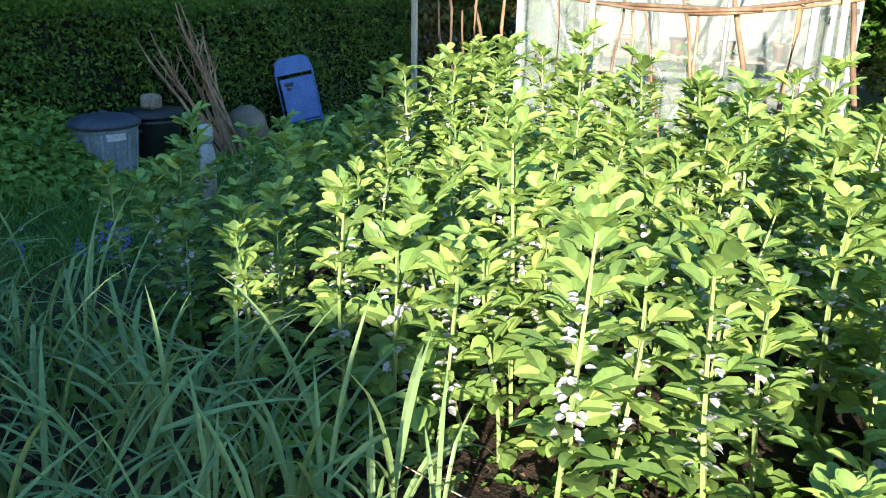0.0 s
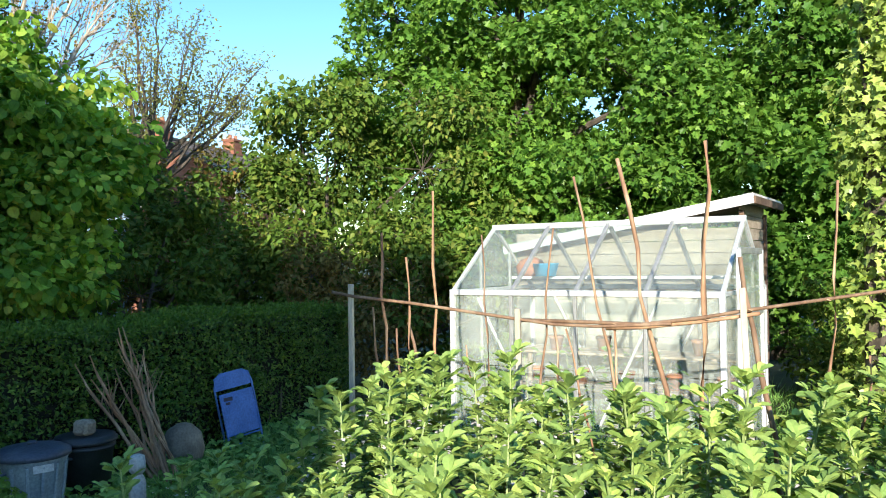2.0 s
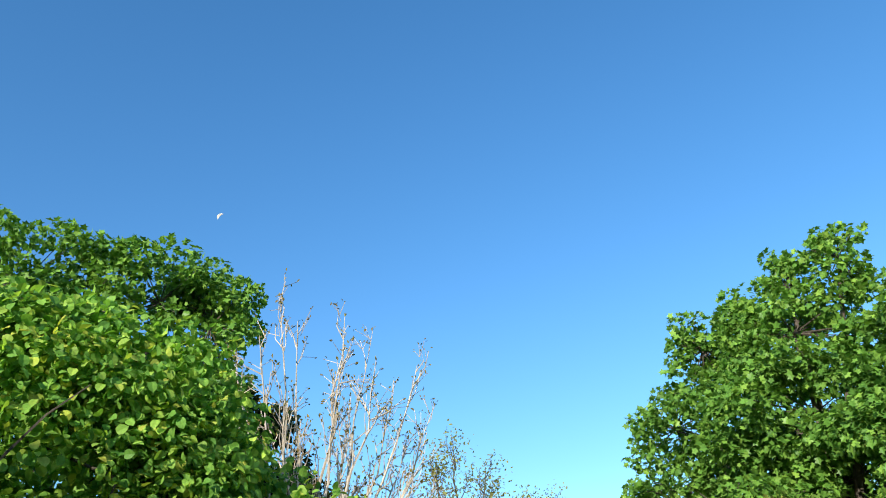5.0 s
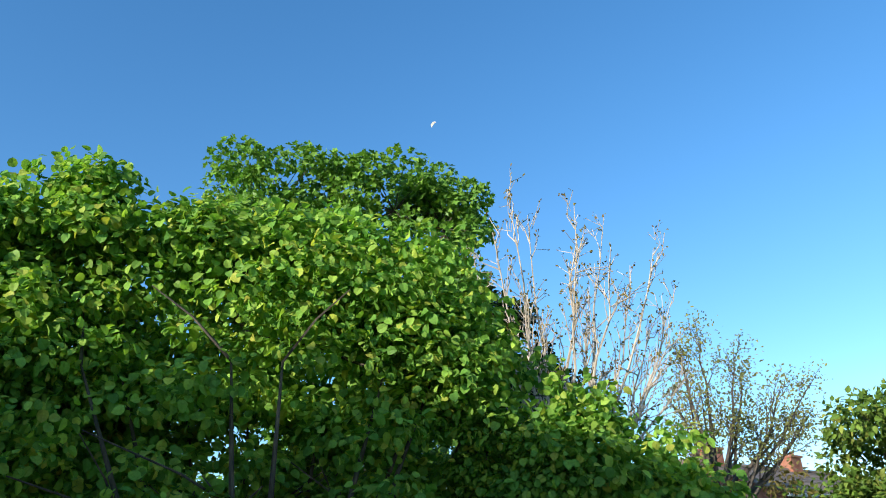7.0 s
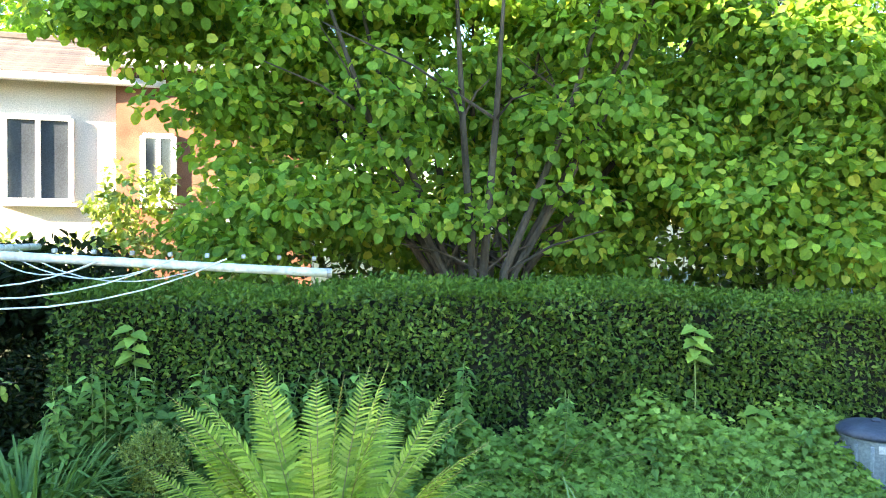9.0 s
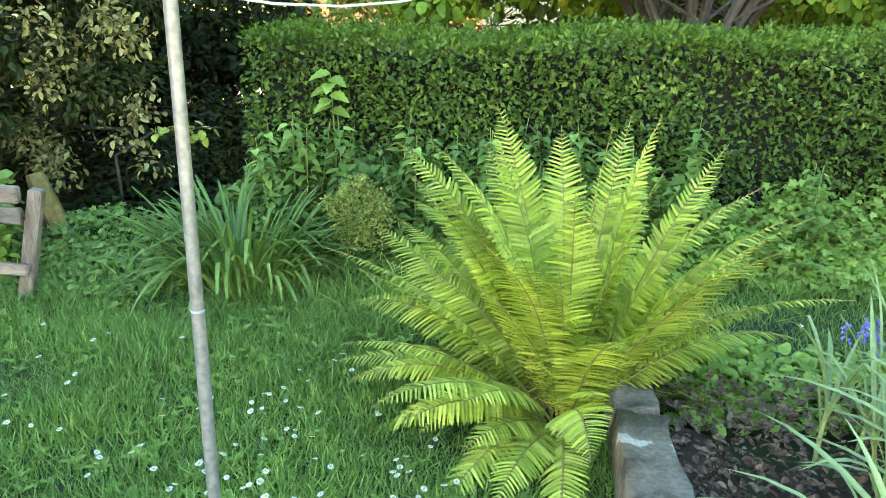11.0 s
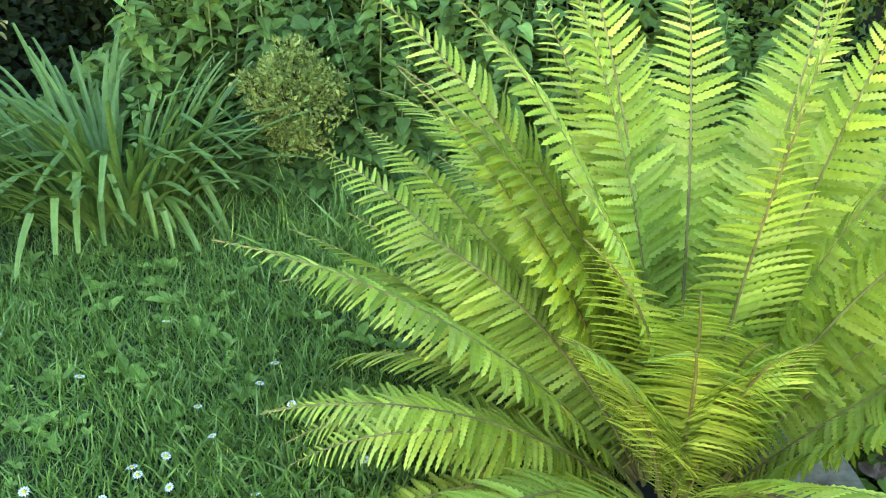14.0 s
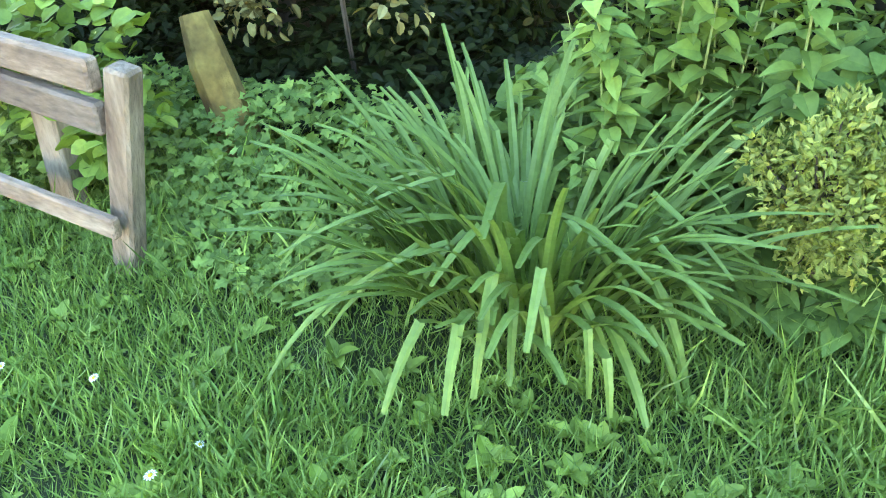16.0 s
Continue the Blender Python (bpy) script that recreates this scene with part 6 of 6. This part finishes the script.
def make_undergrowth():
    rng = np.random.default_rng(151)
    kinds = []
    for v in range(4):
        h = (0.5, 0.62, 0.75, 0.88)[v]
        t = thing("nettle", (0, 0, 0), "upright stinging nettle with toothed leaves", "nettle", "nettles along the hedge")
        part("stem", Geo().tube([(0, 0, 0), (0.02, 0.01, h * 0.5), (0.0, 0.03, h)], [0.005, 0.004, 0.002], 5), BEAN_STEM, t)
        P, T, U, S = [], [], [], []
        for i in range(int(h / 0.05)):
            z = 0.08 + (h - 0.08) * i / (h / 0.05)
            for k in range(4):
                a = i * 1.57 + k * 1.5708 + rng.normal() * 0.25
                P.append((0.02 * z / h, 0.02 * z / h, z))
                reach = rng.uniform(0.01, 0.045)
                P[-1] = (P[-1][0] + reach * math.cos(a), P[-1][1] + reach * math.sin(a), z)
                T.append((math.cos(a), math.sin(a), 0.0 + rng.normal() * 0.4))
                U.append((0.25 * math.cos(a) + rng.normal() * 0.2, 0.25 * math.sin(a) + rng.normal() * 0.2, 1))
                S.append(rng.uniform(0.07, 0.115) * (1.15 - 0.5 * z / h))
        part("foliage", leaves_mesh("foliage", HEART, P, T, U, S), NETTLE, t)
        kinds.append(t)
    n = 0
    for i in range(175):
        x, y = rng.uniform(-1.9, 0.5), rng.uniform(4.85, 5.32)
        if i > 162:
            x = rng.uniform(0.4, 2.9)
        m = pose(x, y, 0, rng.normal() * 7, rng.normal() * 7, rng.uniform(0, 360))
        o = kinds[n] if n < 4 else copy_thing(kinds[int(rng.integers(4))], m)
        o.matrix_basis = m @ Matrix.Scale(rng.uniform(0.5, 1.05), 4)
        n += 1

    def cover(name, seed, n, region, zmax, size, template, mat, label, hump=None):
        r = np.random.default_rng(seed)
        x, y = r.uniform(region[0], region[1], n), r.uniform(region[2], region[3], n)
        lift = np.array([0.55 + 0.45 * noise.noise((a * 1.9, b * 1.9, seed)) for a, b in zip(x, y)])
        if hump:
            lift = lift * np.clip((y - region[2]) / hump + 0.15, 0.1, 1)
        z = 0.02 + zmax * lift * r.uniform(0.35, 1.0, n)
        tip = r.normal(size=(n, 3))
        tip[:, 2] = tip[:, 2] * 0.3 - 0.1
        tip[:, 1] -= 0.4
        up = r.normal(size=(n, 3)) * 0.35 + np.array([0, -0.25, 1])
        tagged(part(name, leaves_mesh(name, template, np.column_stack([x, y, z]), tip, up, r.uniform(size * 0.6, size * 1.3, n)), mat), label, "groundcover", kind="stuff")

    cover("hedge_groundcover", 3, 13000, (0.2, 3.1, 4.72, 5.34), 0.85, 0.05, PALM, WEED, "mounded ivy and weeds below the hedge", 0.5)
    cover("ground_elder", 4, 5200, (-4.4, -2.3, 4.3, 5.3), 0.30, 0.036, PALM, NETTLE, "ground elder leaves round the fence end", 0.8)
    cover("bramble_cover", 5, 7000, (-2.2, 0.2, 4.7, 5.33), 0.72, 0.075, HEART, NETTLE, "nettle and dock leaves at the hedge foot", 0.5)
    cover("fence_climber", 6, 700, (-4.0, -3.15, 4.4, 4.75), 1.0, 0.06, ROUND, WEED, "bramble leaves climbing over the fence")
    cover("bin_weeds", 7, 2600, (2.7, 6.6, 4.55, 5.3), 0.26, 0.06, TOOTH, NETTLE, "weeds round the bins", 0.5)
    cover("bed_edge_weeds", 8, 1500, (0.15, 1.7, 3.3, 4.0), 0.14, 0.05, ROUND, WEED, "low weeds at the end of the bed")
    cover("plot_weeds", 9, 5200, (5.2, 6.4, -2.0, 4.2), 0.35, 0.07, TOOTH, WEED, "weeds in front of the greenhouse")
    cover("right_border", 10, 5200, (6.6, 9.6, -3.5, 0.9), 0.75, 0.08, TOOTH, BUSH, "mixed garden border beyond the greenhouse")
    cover("bean_row_weeds", 12, 3600, (1.25, 2.4, -1.6, 2.7), 0.26, 0.055, OVAL, WEED, "low weeds and fallen leaves between the bean stems")
    # near-black leaves paint the shade under the conifer
    cover("shade_ivy", 13, 5200, (-4.8, -2.1, 5.1, 6.5), 0.75, 0.055, HEART, YEW_SHADE, "ivy and laurel leaves coloured near-black for the hollow's shade", 0.9)
    # single shoots against the hedge
    for x, z in ((-1.55, 0.95), (2.1, 0.95), (2.55, 0.4)):
        s = thing("dock_shoot", (x, 5.28, 0), "broad-leaved weed shoot standing against the hedge", "weed", "weed shoots")
        part("stem", Geo().tube([(0, 0, 0), (0.02, 0, z * 0.6), (0, 0, z + 0.1)], [0.006, 0.005, 0.002], 5), BEAN_STEM, s)
        P = [(0, -0.01, z - 0.1 + 0.03 * i) for i in range(8)]
        T = [(math.cos(2.2 * i), -0.4 - 0.4 * abs(math.sin(2.2 * i)), -0.1) for i in range(8)]
        part("foliage", leaves_mesh("foliage", TOOTH, P, T, [(0, -0.5, 1)] * 8, 0.13), WEED, s)
    # sunlit twig by the conifer
    tw = thing("leafy_twig", (-2.75, 5.35, 0), "bare twig with a few sunlit yellow-green leaves", "twig")
    part("stem", Geo().tube([(-0.25, 0.2, 0), (-0.2, 0.05, 0.5), (0.1, 0, 0.68), (0.5, -0.05, 0.72)], [0.012, 0.01, 0.006, 0.003], 5), BARK, tw)
    P = [(0.1 + 0.45 * rng.random(), -0.03, 0.68 + rng.normal() * 0.03) for _ in range(22)]
    part("foliage", leaves_mesh("foliage", ROUND, P, rng.normal(size=(22, 3)), rng.normal(size=(22, 3)) * 0.4 + np.array([0, 0, 1]), 0.06), IVY, tw)
    # bluebells at the far end of the bed
    bb = []
    for v in range(3):
        t = thing("bluebell", (0, 0, 0), "violet-blue bluebell with nodding flower spike", "bluebell", "patch of bluebells")
        part("stalk", Geo().tube([(0, 0, 0), (0.01, 0, 0.2), (0.03, 0, 0.32)], [0.004, 0.003, 0.002], 5), BEAN_STEM, t)
        P, T = [], []
        for i in range(9):
            a = rng.uniform(0, 6.283)
            z = 0.18 + 0.016 * i
            P.append((0.012 + 0.01 * math.cos(a), 0.01 * math.sin(a), z))
            T.append((math.cos(a), math.sin(a), -0.7))
        fl = Geo()
        for p, d in zip(P, T):
            d = Vector(d).normalized()
            fl.tube([Vector(p), Vector(p) + d * 0.012, Vector(p) + d * 0.026], [0.003, 0.007, 0.010], 6)
        part("flower_spike", fl, BLUEBELL, t, "violet-blue bells")
        for i in range(5):
            g = Geo()
            strap(g, arc((0, 0, 0), i * 1.3 + rng.normal() * 0.3, rng.uniform(0.2, 0.3), 1.0, 1.2, 6), 0.007)
            part("leaf", g, LILY, t)
        bb.append(t)
    for i in range(52):
        x, y = (1.42 + rng.normal() * 0.2, 3.9 + rng.normal() * 0.12) if i < 40 else (2.3 + rng.normal() * 0.2, 3.4 + rng.normal() * 0.15)
        m = pose(x, y, 0.0, rng.normal() * 8, rng.normal() * 8, rng.uniform(0, 360)) @ Matrix.Scale(0.68, 4)
        o = bb[i] if i < 3 else copy_thing(bb[int(rng.integers(3))], m)
        o.matrix_basis = m


make_ground()
make_buildings()
make_hedge()
make_trees()
make_greenhouse()
make_shed()
make_bean_frame()
make_bins()
make_chair()
make_dryer()
make_fence()
make_moon()
make_fern()
make_lily()
make_beans()
make_garlic()
make_undergrowth()
make_lawn()
make_kerb()
